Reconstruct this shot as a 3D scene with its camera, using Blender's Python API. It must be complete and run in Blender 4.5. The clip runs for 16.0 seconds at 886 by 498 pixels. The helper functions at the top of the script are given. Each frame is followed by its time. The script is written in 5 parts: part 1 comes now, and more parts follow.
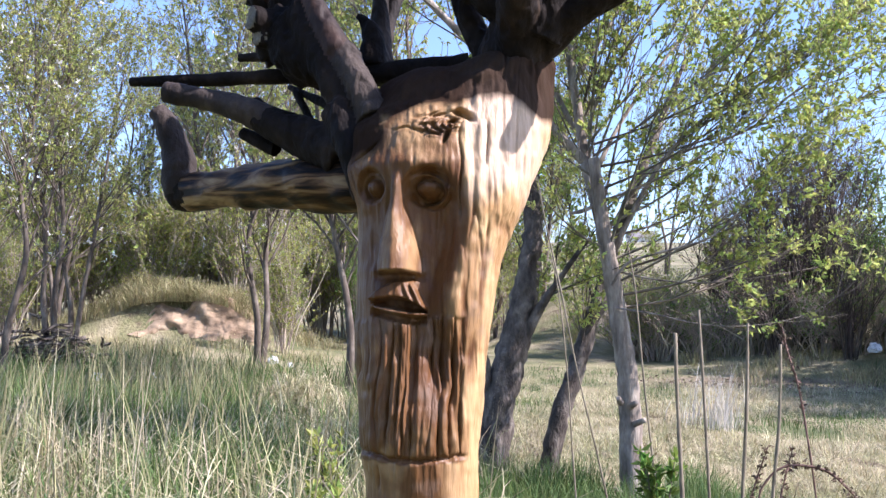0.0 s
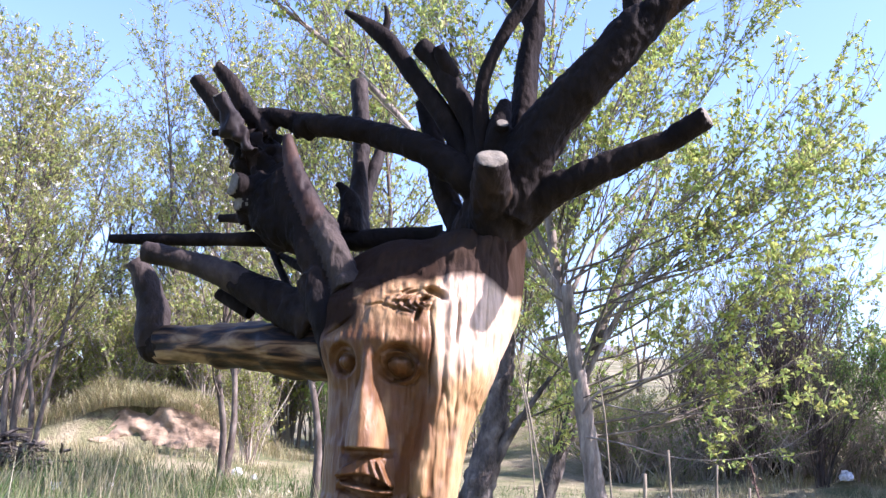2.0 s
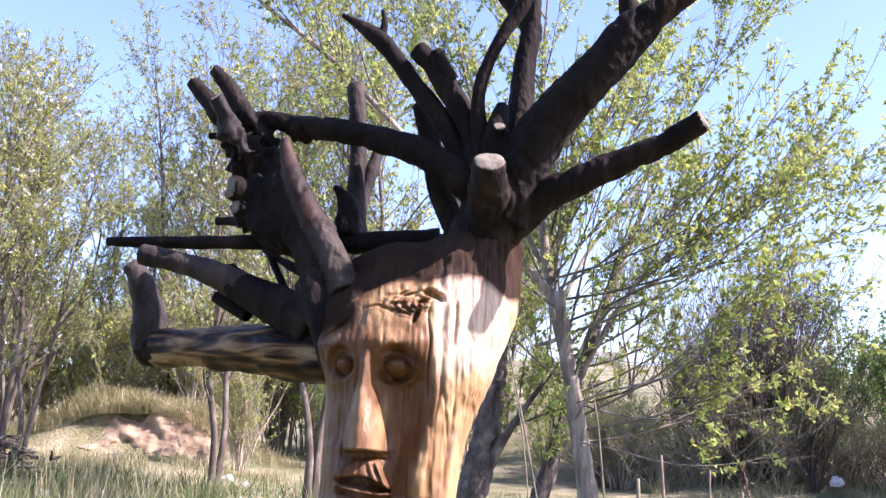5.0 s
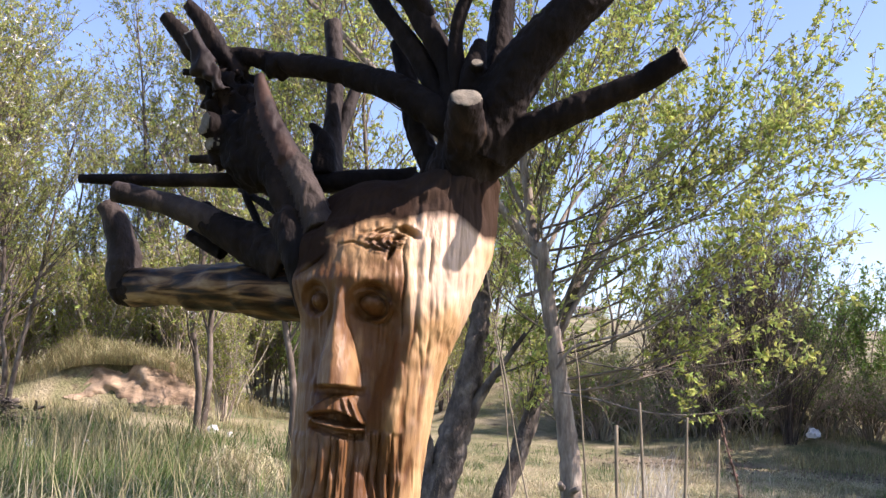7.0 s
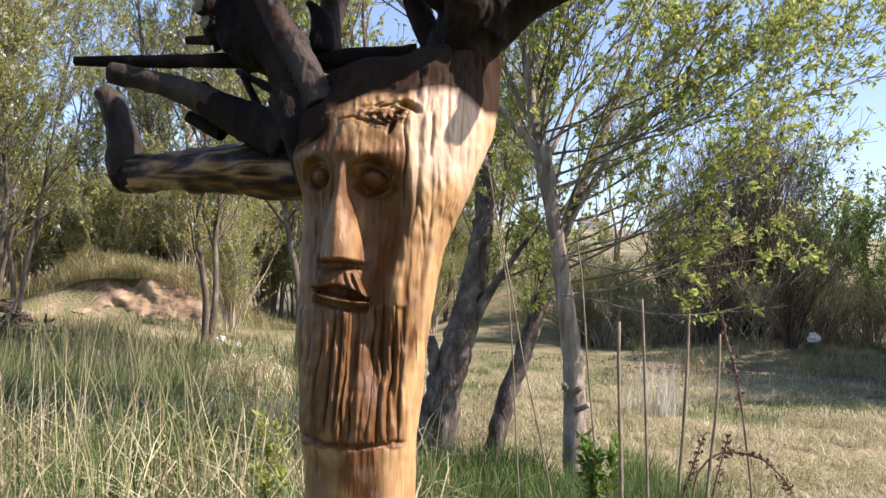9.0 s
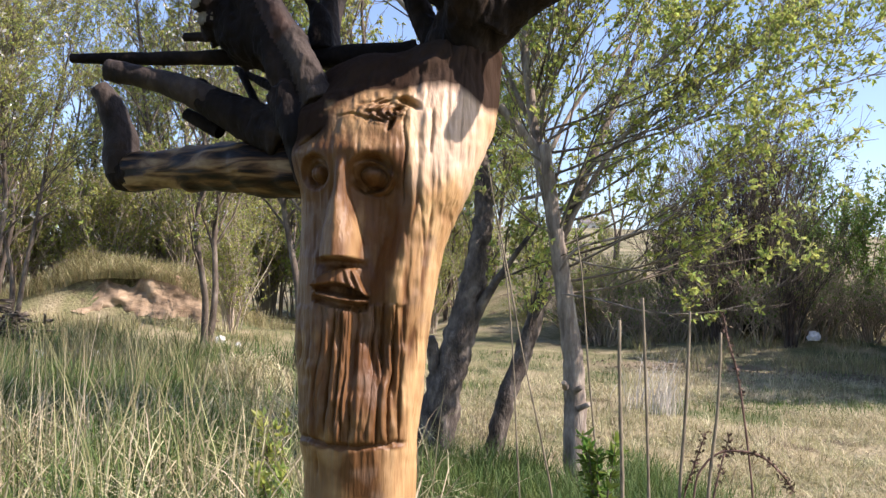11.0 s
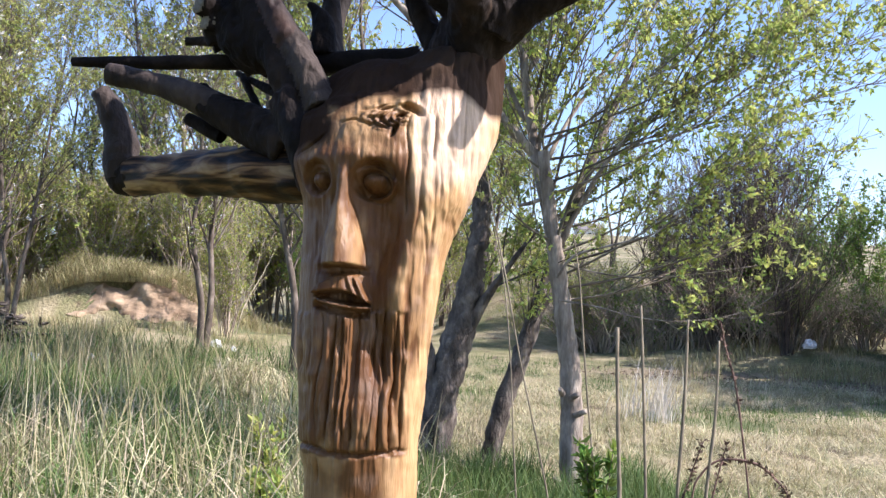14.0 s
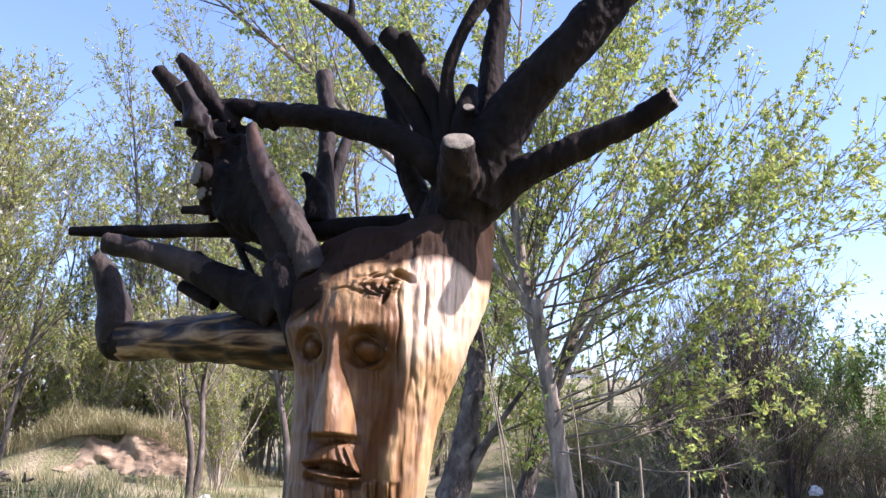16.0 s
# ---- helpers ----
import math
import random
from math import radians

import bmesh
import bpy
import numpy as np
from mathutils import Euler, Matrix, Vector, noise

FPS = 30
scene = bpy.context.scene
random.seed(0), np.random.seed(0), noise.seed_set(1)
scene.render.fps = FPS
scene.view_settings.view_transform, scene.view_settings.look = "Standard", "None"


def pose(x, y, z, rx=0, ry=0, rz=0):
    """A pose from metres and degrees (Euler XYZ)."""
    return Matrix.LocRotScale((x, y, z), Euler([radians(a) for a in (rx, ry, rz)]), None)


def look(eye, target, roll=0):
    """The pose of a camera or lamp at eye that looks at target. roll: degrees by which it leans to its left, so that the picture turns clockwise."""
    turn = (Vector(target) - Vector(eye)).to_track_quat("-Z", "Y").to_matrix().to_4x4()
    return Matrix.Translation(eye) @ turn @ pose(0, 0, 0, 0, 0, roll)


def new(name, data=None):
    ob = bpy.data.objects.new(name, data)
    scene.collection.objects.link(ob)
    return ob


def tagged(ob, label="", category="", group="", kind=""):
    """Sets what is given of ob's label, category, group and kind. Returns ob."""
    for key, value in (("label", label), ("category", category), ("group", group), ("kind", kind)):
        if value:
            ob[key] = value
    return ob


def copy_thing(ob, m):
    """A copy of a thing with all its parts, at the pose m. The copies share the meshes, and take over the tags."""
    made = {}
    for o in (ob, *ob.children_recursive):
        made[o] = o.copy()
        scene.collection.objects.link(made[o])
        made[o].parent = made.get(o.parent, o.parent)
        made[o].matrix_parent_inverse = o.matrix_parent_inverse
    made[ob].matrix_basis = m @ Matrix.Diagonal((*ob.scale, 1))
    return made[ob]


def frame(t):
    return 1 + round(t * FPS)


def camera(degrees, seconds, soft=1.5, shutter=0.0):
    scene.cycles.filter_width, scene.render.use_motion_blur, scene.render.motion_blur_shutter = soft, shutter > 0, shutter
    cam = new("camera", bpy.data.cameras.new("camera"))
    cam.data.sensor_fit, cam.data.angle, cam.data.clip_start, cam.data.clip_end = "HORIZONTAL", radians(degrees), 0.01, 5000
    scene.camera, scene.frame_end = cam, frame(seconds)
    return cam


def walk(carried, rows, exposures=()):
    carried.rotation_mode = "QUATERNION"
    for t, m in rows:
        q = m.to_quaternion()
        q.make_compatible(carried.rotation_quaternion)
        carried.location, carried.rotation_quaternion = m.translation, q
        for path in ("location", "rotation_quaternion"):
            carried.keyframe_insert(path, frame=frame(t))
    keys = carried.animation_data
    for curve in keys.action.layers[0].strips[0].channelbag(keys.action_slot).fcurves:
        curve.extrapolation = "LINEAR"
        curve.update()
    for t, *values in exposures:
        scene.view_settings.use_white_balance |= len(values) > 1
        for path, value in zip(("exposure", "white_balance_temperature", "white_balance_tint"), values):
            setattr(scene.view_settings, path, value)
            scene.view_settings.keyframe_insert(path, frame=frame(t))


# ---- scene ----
cam = camera(52.0, 16.0, soft=1.45)
PATH = [
    (0, (-0.01, 0.108, 1.698), (-0.02, 2.103, 1.837), 0.5),
    (0.5, (-0.006, 0.097, 1.745), (-0.004, 2.086, 1.959), 1.2),
    (1, (-0.012, 0.076, 1.801), (-0.002, 2.055, 2.084), 1.9),
    (1.5, (-0.003, 0.065, 1.825), (0.025, 2.037, 2.158), 2.0),
    (2, (-0.006, 0.049, 1.844), (0.034, 2.014, 2.217), 2.2),
    (2.5, (-0.009, 0.043, 1.856), (0.036, 2.003, 2.254), 2.2),
    (3, (-0.002, 0.039, 1.86), (0.049, 1.995, 2.273), 2.5),
    (3.2, (-0.005, 0.041, 1.86), (0.045, 1.995, 2.284), 2.0),
    (5.3, (-0.021, 0.046, 1.827), (0.043, 2.011, 2.194), 2.2),
    (5.5, (-0.021, 0.059, 1.823), (0.05, 2.027, 2.172), 2.3),
    (6, (-0.003, 0.052, 1.805), (0.065, 2.026, 2.119), 2.3),
    (6.5, (-0.004, 0.061, 1.799), (0.086, 2.038, 2.09), 3.0),
    (7, (0.004, 0.063, 1.798), (0.099, 2.04, 2.089), 2.3),
    (7.5, (0.007, 0.058, 1.79), (0.1, 2.033, 2.092), 1.9),
    (8, (0.01, 0.067, 1.735), (0.095, 2.056, 1.931), 1.8),
    (8.5, (0.011, 0.073, 1.716), (0.104, 2.068, 1.819), 1.7),
    (11, (0.01, 0.1, 1.711), (0.106, 2.095, 1.812), 1.5),
    (11.5, (0.013, 0.095, 1.714), (0.113, 2.089, 1.834), 1.4),
    (12, (0.005, 0.088, 1.709), (0.104, 2.082, 1.826), 2.2),
    (12.5, (0.009, 0.092, 1.707), (0.111, 2.086, 1.82), 2.5),
    (13, (0.01, 0.104, 1.702), (0.127, 2.098, 1.806), 2.7),
    (13.5, (0.011, 0.105, 1.703), (0.134, 2.099, 1.803), 2.6),
    (14, (-0.003, 0.109, 1.715), (0.101, 2.103, 1.828), 1.9),
    (14.5, (0.003, 0.103, 1.712), (0.093, 2.097, 1.837), 1.7),
    (15, (0.004, 0.095, 1.725), (0.096, 2.087, 1.88), 1.5),
    (15.5, (-0.002, 0.105, 1.747), (0.083, 2.082, 2.035), 1.5),
    (16, (0.003, 0.09, 1.759), (0.108, 2.041, 2.187), 1.2),
]
walk(cam, [(t, look(eye, target, roll)) for t, eye, target, roll in PATH], [(0.0, 1.62, 6050, 26), (1.5, 1.86, 5950, 31), (3.0, 2.02, 5950, 38), (5.5, 1.86, 6450, 36), (7.0, 1.46, 6850, 29), (8.5, 1.31, 7150, 25), (11.0, 1.28, 6950, 24), (12.0, 1.30, 6800, 24), (13.5, 1.48, 6350, 21), (14.5, 1.57, 6350, 26), (16.0, 1.66, 6200, 31)])

# ---- world, sun, exposure ----
SUN = Vector((0.71, -0.185, 0.68)).normalized()
sun_data = bpy.data.lights.new("sun", "SUN")
sun_data.energy, sun_data.angle, sun_data.color = 4.0, radians(0.53), (1.0, 0.955, 0.89)
sun = new("sun", sun_data)
sun.matrix_world = Matrix.Translation((20, -10, 20)) @ SUN.to_track_quat("Z", "Y").to_matrix().to_4x4()
world = bpy.data.worlds.new("sky")
scene.world = world
world.use_nodes = True
sky = world.node_tree.nodes.new("ShaderNodeTexSky")
sky.sky_type, sky.sun_disc = "NISHITA", False
sky.sun_elevation, sky.sun_rotation = math.asin(SUN.z), math.atan2(SUN.x, SUN.y)
sky.air_density, sky.dust_density, sky.ozone_density = 1.0, 0.6, 4.5
back = world.node_tree.nodes["Background"]
back.inputs["Strength"].default_value = 0.11
world.node_tree.links.new(sky.outputs[0], back.inputs[0])


# ---- materials ----
def material(name, tones, scale=(8, 8, 8), rough=0.8, bump=0.3, fine=60.0, spots=None, through_light=0.0, metal=0.0, island=0.0, bump_dist=0.01, distort=0.0, gloss=0.3, grain=0.55):
    """A surface of two noises: tones are (place, colour) of the large one; the small one darkens, roughens and gives relief."""
    m = bpy.data.materials.new(name)
    m.use_nodes = True
    nt = m.node_tree
    N, L = nt.nodes, nt.links
    bsdf = N["Principled BSDF"]
    co = N.new("ShaderNodeTexCoord")
    mp = N.new("ShaderNodeMapping")
    mp.inputs["Scale"].default_value = scale
    L.new(co.outputs["Object"], mp.inputs["Vector"])
    big = N.new("ShaderNodeTexNoise")
    big.inputs["Scale"].default_value, big.inputs["Detail"].default_value = 1.0, 6.0
    big.inputs["Distortion"].default_value = distort
    L.new(mp.outputs[0], big.inputs["Vector"])
    ramp = N.new("ShaderNodeValToRGB")
    el = ramp.color_ramp.elements
    while len(el) < len(tones):
        el.new(0.5)
    for e, (at, colour) in zip(el, tones):
        e.position, e.color = at, (*colour, 1)
    L.new(big.outputs["Fac"], ramp.inputs[0])
    small = N.new("ShaderNodeTexNoise")
    small.inputs["Scale"].default_value, small.inputs["Detail"].default_value = fine, 4.0
    mp2 = N.new("ShaderNodeMapping")
    top = max(scale)
    mp2.inputs["Scale"].default_value = [s / top for s in scale]
    L.new(co.outputs["Object"], mp2.inputs["Vector"])
    L.new(mp2.outputs[0], small.inputs["Vector"])
    mix = N.new("ShaderNodeMix")
    mix.data_type, mix.blend_type = "RGBA", "MULTIPLY"
    mix.inputs["Factor"].default_value = grain
    r2 = N.new("ShaderNodeMapRange")
    r2.inputs["From Min"].default_value, r2.inputs["From Max"].default_value = 0.3, 0.7
    r2.inputs["To Min"].default_value, r2.inputs["To Max"].default_value = 0.55, 1.25
    L.new(small.outputs["Fac"], r2.inputs["Value"])
    L.new(ramp.outputs[0], mix.inputs[6])
    L.new(r2.outputs[0], mix.inputs[7])
    out = mix.outputs[2]
    if island:
        geo = N.new("ShaderNodeNewGeometry")
        hsv = N.new("ShaderNodeHueSaturation")
        r3 = N.new("ShaderNodeMapRange")
        r3.inputs["To Min"].default_value, r3.inputs["To Max"].default_value = 1 - island, 1 + island
        L.new(geo.outputs["Random Per Island"], r3.inputs["Value"])
        L.new(r3.outputs[0], hsv.inputs["Value"])
        r4 = N.new("ShaderNodeMapRange")
        r4.inputs["To Min"].default_value, r4.inputs["To Max"].default_value = 0.5 - 0.035, 0.5 + 0.035
        mul = N.new("ShaderNodeMath")
        mul.operation = "FRACT"
        m10 = N.new("ShaderNodeMath")
        m10.operation, m10.inputs[1].default_value = "MULTIPLY", 17.3
        L.new(geo.outputs["Random Per Island"], m10.inputs[0])
        L.new(m10.outputs[0], mul.inputs[0])
        L.new(mul.outputs[0], r4.inputs["Value"])
        L.new(r4.outputs[0], hsv.inputs["Hue"])
        L.new(out, hsv.inputs["Color"])
        out = hsv.outputs[0]
    if spots:
        at, colour, sc = spots
        sp = N.new("ShaderNodeTexNoise")
        sp.inputs["Scale"].default_value, sp.inputs["Detail"].default_value = 1.0, 5.0
        mp3 = N.new("ShaderNodeMapping")
        mp3.inputs["Scale"].default_value = sc
        mp3.inputs["Location"].default_value = (3.7, 9.1, 1.3)
        L.new(co.outputs["Object"], mp3.inputs["Vector"])
        L.new(mp3.outputs[0], sp.inputs["Vector"])
        r5 = N.new("ShaderNodeMapRange")
        r5.inputs["From Min"].default_value, r5.inputs["From Max"].default_value = at, at + 0.1
        L.new(sp.outputs["Fac"], r5.inputs["Value"])
        mx = N.new("ShaderNodeMix")
        mx.data_type = "RGBA"
        L.new(r5.outputs[0], mx.inputs["Factor"])
        L.new(out, mx.inputs[6])
        mx.inputs[7].default_value = (*colour, 1)
        out = mx.outputs[2]
    L.new(out, bsdf.inputs["Base Color"])
    bsdf.inputs["Roughness"].default_value, bsdf.inputs["Metallic"].default_value = rough, metal
    bsdf.inputs["Specular IOR Level"].default_value = gloss
    if bump:
        b = N.new("ShaderNodeBump")
        b.inputs["Strength"].default_value, b.inputs["Distance"].default_value = bump, bump_dist
        L.new(small.outputs["Fac"], b.inputs["Height"])
        L.new(b.outputs[0], bsdf.inputs["Normal"])
    if through_light:
        tr = N.new("ShaderNodeBsdfTranslucent")
        L.new(out, tr.inputs["Color"])
        ms = N.new("ShaderNodeMixShader")
        ms.inputs[0].default_value = through_light
        L.new(bsdf.outputs[0], ms.inputs[1])
        L.new(tr.outputs[0], ms.inputs[2])
        L.new(ms.outputs[0], N["Material Output"].inputs["Surface"])
    return m


def carved_material():
    """Oiled carved wood: pale sapwood, brown rubbed into the worked face, bark left round the crown; shade and sunlight
    painted on top.
    """
    m = material("carved_wood", [(0.28, (0.26, 0.135, 0.055)), (0.43, (0.39, 0.232, 0.102)), (0.58, (0.48, 0.312, 0.150)), (0.75, (0.55, 0.39, 0.205))],
                 scale=(17, 17, 2.6), rough=0.52, bump=0.7, fine=120, spots=(0.67, (0.18, 0.10, 0.048), (26, 26, 3.4)), bump_dist=0.004, distort=0.9, grain=0.32)
    N, L = m.node_tree.nodes, m.node_tree.links
    bsdf = N["Principled BSDF"]
    out = bsdf.inputs["Base Color"].links[0].from_socket
    # the bark colour also paints the limbs' shadow on the crown
    for key, colour, blend, amount in (("stain_and_shade", (0.31, 0.225, 0.165), "MULTIPLY", 1.0), ("painted_sun", (0.72, 0.56, 0.43), "MIX", 0.6), ("bark", (0.022, 0.013, 0.010), "MIX", 0.96)):
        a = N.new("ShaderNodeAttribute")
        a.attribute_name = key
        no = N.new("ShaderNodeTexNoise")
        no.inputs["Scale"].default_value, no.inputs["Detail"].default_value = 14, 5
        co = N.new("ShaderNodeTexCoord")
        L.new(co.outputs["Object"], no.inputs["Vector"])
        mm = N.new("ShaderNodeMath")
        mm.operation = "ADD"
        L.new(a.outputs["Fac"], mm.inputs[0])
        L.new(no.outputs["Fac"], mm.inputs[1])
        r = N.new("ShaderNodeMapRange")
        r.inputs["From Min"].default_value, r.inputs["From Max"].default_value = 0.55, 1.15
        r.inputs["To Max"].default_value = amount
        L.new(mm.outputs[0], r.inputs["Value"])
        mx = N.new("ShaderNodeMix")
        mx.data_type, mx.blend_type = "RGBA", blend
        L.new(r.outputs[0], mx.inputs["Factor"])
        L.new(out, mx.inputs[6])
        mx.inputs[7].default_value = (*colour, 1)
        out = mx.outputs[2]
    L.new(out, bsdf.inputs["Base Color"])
    for socket, bare, rind in (("Specular IOR Level", 0.3, 0.03), ("Roughness", 0.5, 0.95)):
        g = N.new("ShaderNodeMapRange")
        g.inputs["To Min"].default_value, g.inputs["To Max"].default_value = bare, rind
        L.new(r.outputs[0], g.inputs["Value"])
        L.new(g.outputs[0], bsdf.inputs[socket])
    return m


M_CARVED = carved_material()
M_CHAR = material("dark_bark", [(0.3, (0.007, 0.0052, 0.0044)), (0.55, (0.017, 0.0125, 0.0100)), (0.8, (0.050, 0.037, 0.029))], scale=(9, 9, 5), rough=0.8, bump=1.0, fine=70, spots=(0.70, (0.07, 0.042, 0.026), (7, 7, 4)), bump_dist=0.006, gloss=0.12)
M_REDBARK = material("red_brown_bark", [(0.3, (0.007, 0.005, 0.004)), (0.52, (0.020, 0.010, 0.007)), (0.75, (0.085, 0.042, 0.024))], scale=(9, 9, 4), rough=0.7, bump=0.6, fine=60, bump_dist=0.006)
M_GREYBARK = material("grey_bark", [(0.3, (0.011, 0.008, 0.0065)), (0.5, (0.034, 0.025, 0.020)), (0.75, (0.088, 0.068, 0.054))], scale=(11, 11, 6), rough=0.8, bump=0.9, fine=60, bump_dist=0.008, spots=(0.62, (0.02, 0.014, 0.011), (14, 14, 8)))
M_NECK = material("brown_bark", [(0.3, (0.005, 0.0035, 0.003)), (0.5, (0.013, 0.008, 0.0055)), (0.75, (0.05, 0.031, 0.018))], scale=(13, 13, 6), rough=0.75, bump=1.0, fine=55, bump_dist=0.008, spots=(0.64, (0.012, 0.009, 0.007), (16, 16, 7)), distort=0.6, gloss=0.2)
M_CUT = material("cut_wood", [(0.3, (0.10, 0.088, 0.064)), (0.7, (0.24, 0.215, 0.16))], scale=(30, 30, 30), rough=0.85, fine=160, spots=(0.6, (0.08, 0.05, 0.03), (18, 18, 18)))
M_ARM = material("oiled_limb", [(0.40, (0.010, 0.007, 0.005)), (0.47, (0.06, 0.032, 0.014)), (0.53, (0.17, 0.095, 0.040)), (0.64, (0.32, 0.215, 0.105))], scale=(3.2, 3.2, 24), rough=0.5, bump=0.7, fine=60, bump_dist=0.006, distort=1.4, gloss=0.12, spots=(0.58, (0.012, 0.008, 0.006), (3.5, 3.5, 16)))
M_TRUNK = material("poplar_bark", [(0.3, (0.10, 0.08, 0.063)), (0.5, (0.245, 0.205, 0.163)), (0.72, (0.42, 0.37, 0.30))], scale=(11, 11, 3), rough=0.9, bump=1.0, fine=50, bump_dist=0.012)
M_DARKTRUNK = material("old_bark", [(0.32, (0.042, 0.034, 0.028)), (0.5, (0.105, 0.088, 0.072)), (0.72, (0.25, 0.215, 0.175))], scale=(9, 9, 4.5), rough=0.95, bump=1.0, fine=38, bump_dist=0.02)
M_PALETRUNK = material("pale_bark", [(0.3, (0.06, 0.047, 0.036)), (0.5, (0.12, 0.097, 0.076)), (0.72, (0.26, 0.225, 0.18))], scale=(6, 6, 2.5), rough=0.9, bump=0.6, fine=30, bump_dist=0.01)
M_TWIG = material("twig_bark", [(0.3, (0.09, 0.075, 0.055)), (0.7, (0.22, 0.19, 0.145))], scale=(3, 3, 3), rough=0.9, bump=0.0, fine=20, island=0.35)
M_THORN = material("thorn_bark", [(0.3, (0.055, 0.043, 0.036)), (0.7, (0.135, 0.11, 0.092))], scale=(2, 2, 2), rough=0.9, bump=0.0, fine=20, island=0.4)
M_SCRUB = material("scrub_bark", [(0.3, (0.26, 0.215, 0.16)), (0.7, (0.44, 0.38, 0.295))], scale=(2, 2, 2), rough=0.9, bump=0.0, fine=20, island=0.4)
M_LEAF = material("young_leaf", [(0.3, (0.30, 0.37, 0.085)), (0.6, (0.42, 0.475, 0.14)), (0.8, (0.54, 0.53, 0.25))], scale=(1.5, 1.5, 1.5), rough=0.55, bump=0.0, fine=8, through_light=0.55, island=0.4)
M_LEAF_DULL = material("opening_leaf", [(0.3, (0.27, 0.31, 0.08)), (0.6, (0.39, 0.42, 0.13)), (0.8, (0.51, 0.48, 0.21))], scale=(0.8, 0.8, 0.8), rough=0.6, bump=0.0, fine=6, through_light=0.52, island=0.4)
M_LEAF_GREEN = material("bush_leaf", [(0.3, (0.10, 0.18, 0.035)), (0.6, (0.18, 0.28, 0.06)), (0.8, (0.26, 0.34, 0.09))], scale=(0.8, 0.8, 0.8), rough=0.55, bump=0.0, fine=6, through_light=0.4, island=0.4)
M_BLOSSOM = material("white_blossom", [(0.3, (0.72, 0.70, 0.66)), (0.7, (0.85, 0.84, 0.82))], scale=(2, 2, 2), rough=0.7, bump=0.0, fine=9, through_light=0.3, island=0.1)
M_STRAW = material("dry_grass", [(0.3, (0.23, 0.21, 0.10)), (0.6, (0.385, 0.355, 0.19)), (0.8, (0.53, 0.49, 0.30))], scale=(1.2, 1.2, 1.2), rough=0.75, bump=0.0, fine=8, through_light=0.25, island=0.35)
M_REED = material("bleached_grass", [(0.3, (0.38, 0.34, 0.20)), (0.6, (0.54, 0.49, 0.32)), (0.8, (0.66, 0.61, 0.44))], scale=(1.2, 1.2, 1.2), rough=0.7, bump=0.0, fine=8, through_light=0.25, island=0.3)
M_GRASS = material("green_grass", [(0.3, (0.060, 0.105, 0.028)), (0.6, (0.115, 0.180, 0.050)), (0.8, (0.20, 0.265, 0.085))], scale=(0.9, 0.9, 0.9), rough=0.6, bump=0.0, fine=8, through_light=0.3, island=0.4)
M_PALESTEM = material("white_stem", [(0.3, (0.52, 0.49, 0.42)), (0.7, (0.72, 0.69, 0.61))], scale=(3, 3, 3), rough=0.7, bump=0.0, fine=12, through_light=0.2, island=0.2)
M_STALK = material("dead_stalk", [(0.3, (0.12, 0.10, 0.07)), (0.7, (0.27, 0.23, 0.16))], scale=(20, 20, 4), rough=0.85, bump=0.3, fine=80)
M_DEADLEAF = material("dead_leaf", [(0.3, (0.09, 0.06, 0.04)), (0.7, (0.19, 0.135, 0.09))], scale=(5, 5, 5), rough=0.8, bump=0.0, fine=20, island=0.3)
M_EARTH = material("red_earth", [(0.3, (0.22, 0.15, 0.095)), (0.6, (0.35, 0.26, 0.17)), (0.8, (0.46, 0.37, 0.26))], scale=(1.5, 1.5, 2.5), rough=0.95, bump=0.8, fine=9, bump_dist=0.05)
M_PLASTIC = material("white_plastic", [(0.3, (0.70, 0.71, 0.72)), (0.7, (0.80, 0.80, 0.80))], scale=(4, 4, 4), rough=0.4, bump=0.3, fine=12)
M_WALL = material("white_render", [(0.3, (0.62, 0.60, 0.57)), (0.7, (0.74, 0.73, 0.70))], scale=(0.6, 0.6, 0.6), rough=0.9, bump=0.1, fine=6)
M_ROOF = material("roof_tiles", [(0.3, (0.15, 0.14, 0.135)), (0.7, (0.25, 0.235, 0.22))], scale=(1, 1, 4), rough=0.85, bump=0.5, fine=8)
M_LITTER = material("leaf_litter", [(0.3, (0.13, 0.10, 0.075)), (0.7, (0.24, 0.19, 0.14))], scale=(5, 5, 5), rough=0.8, bump=0.0, fine=20, island=0.3)
M_GLASS = material("dark_window", [(0.3, (0.02, 0.025, 0.03)), (0.7, (0.04, 0.045, 0.05))], scale=(1, 1, 1), rough=0.08, bump=0.0)


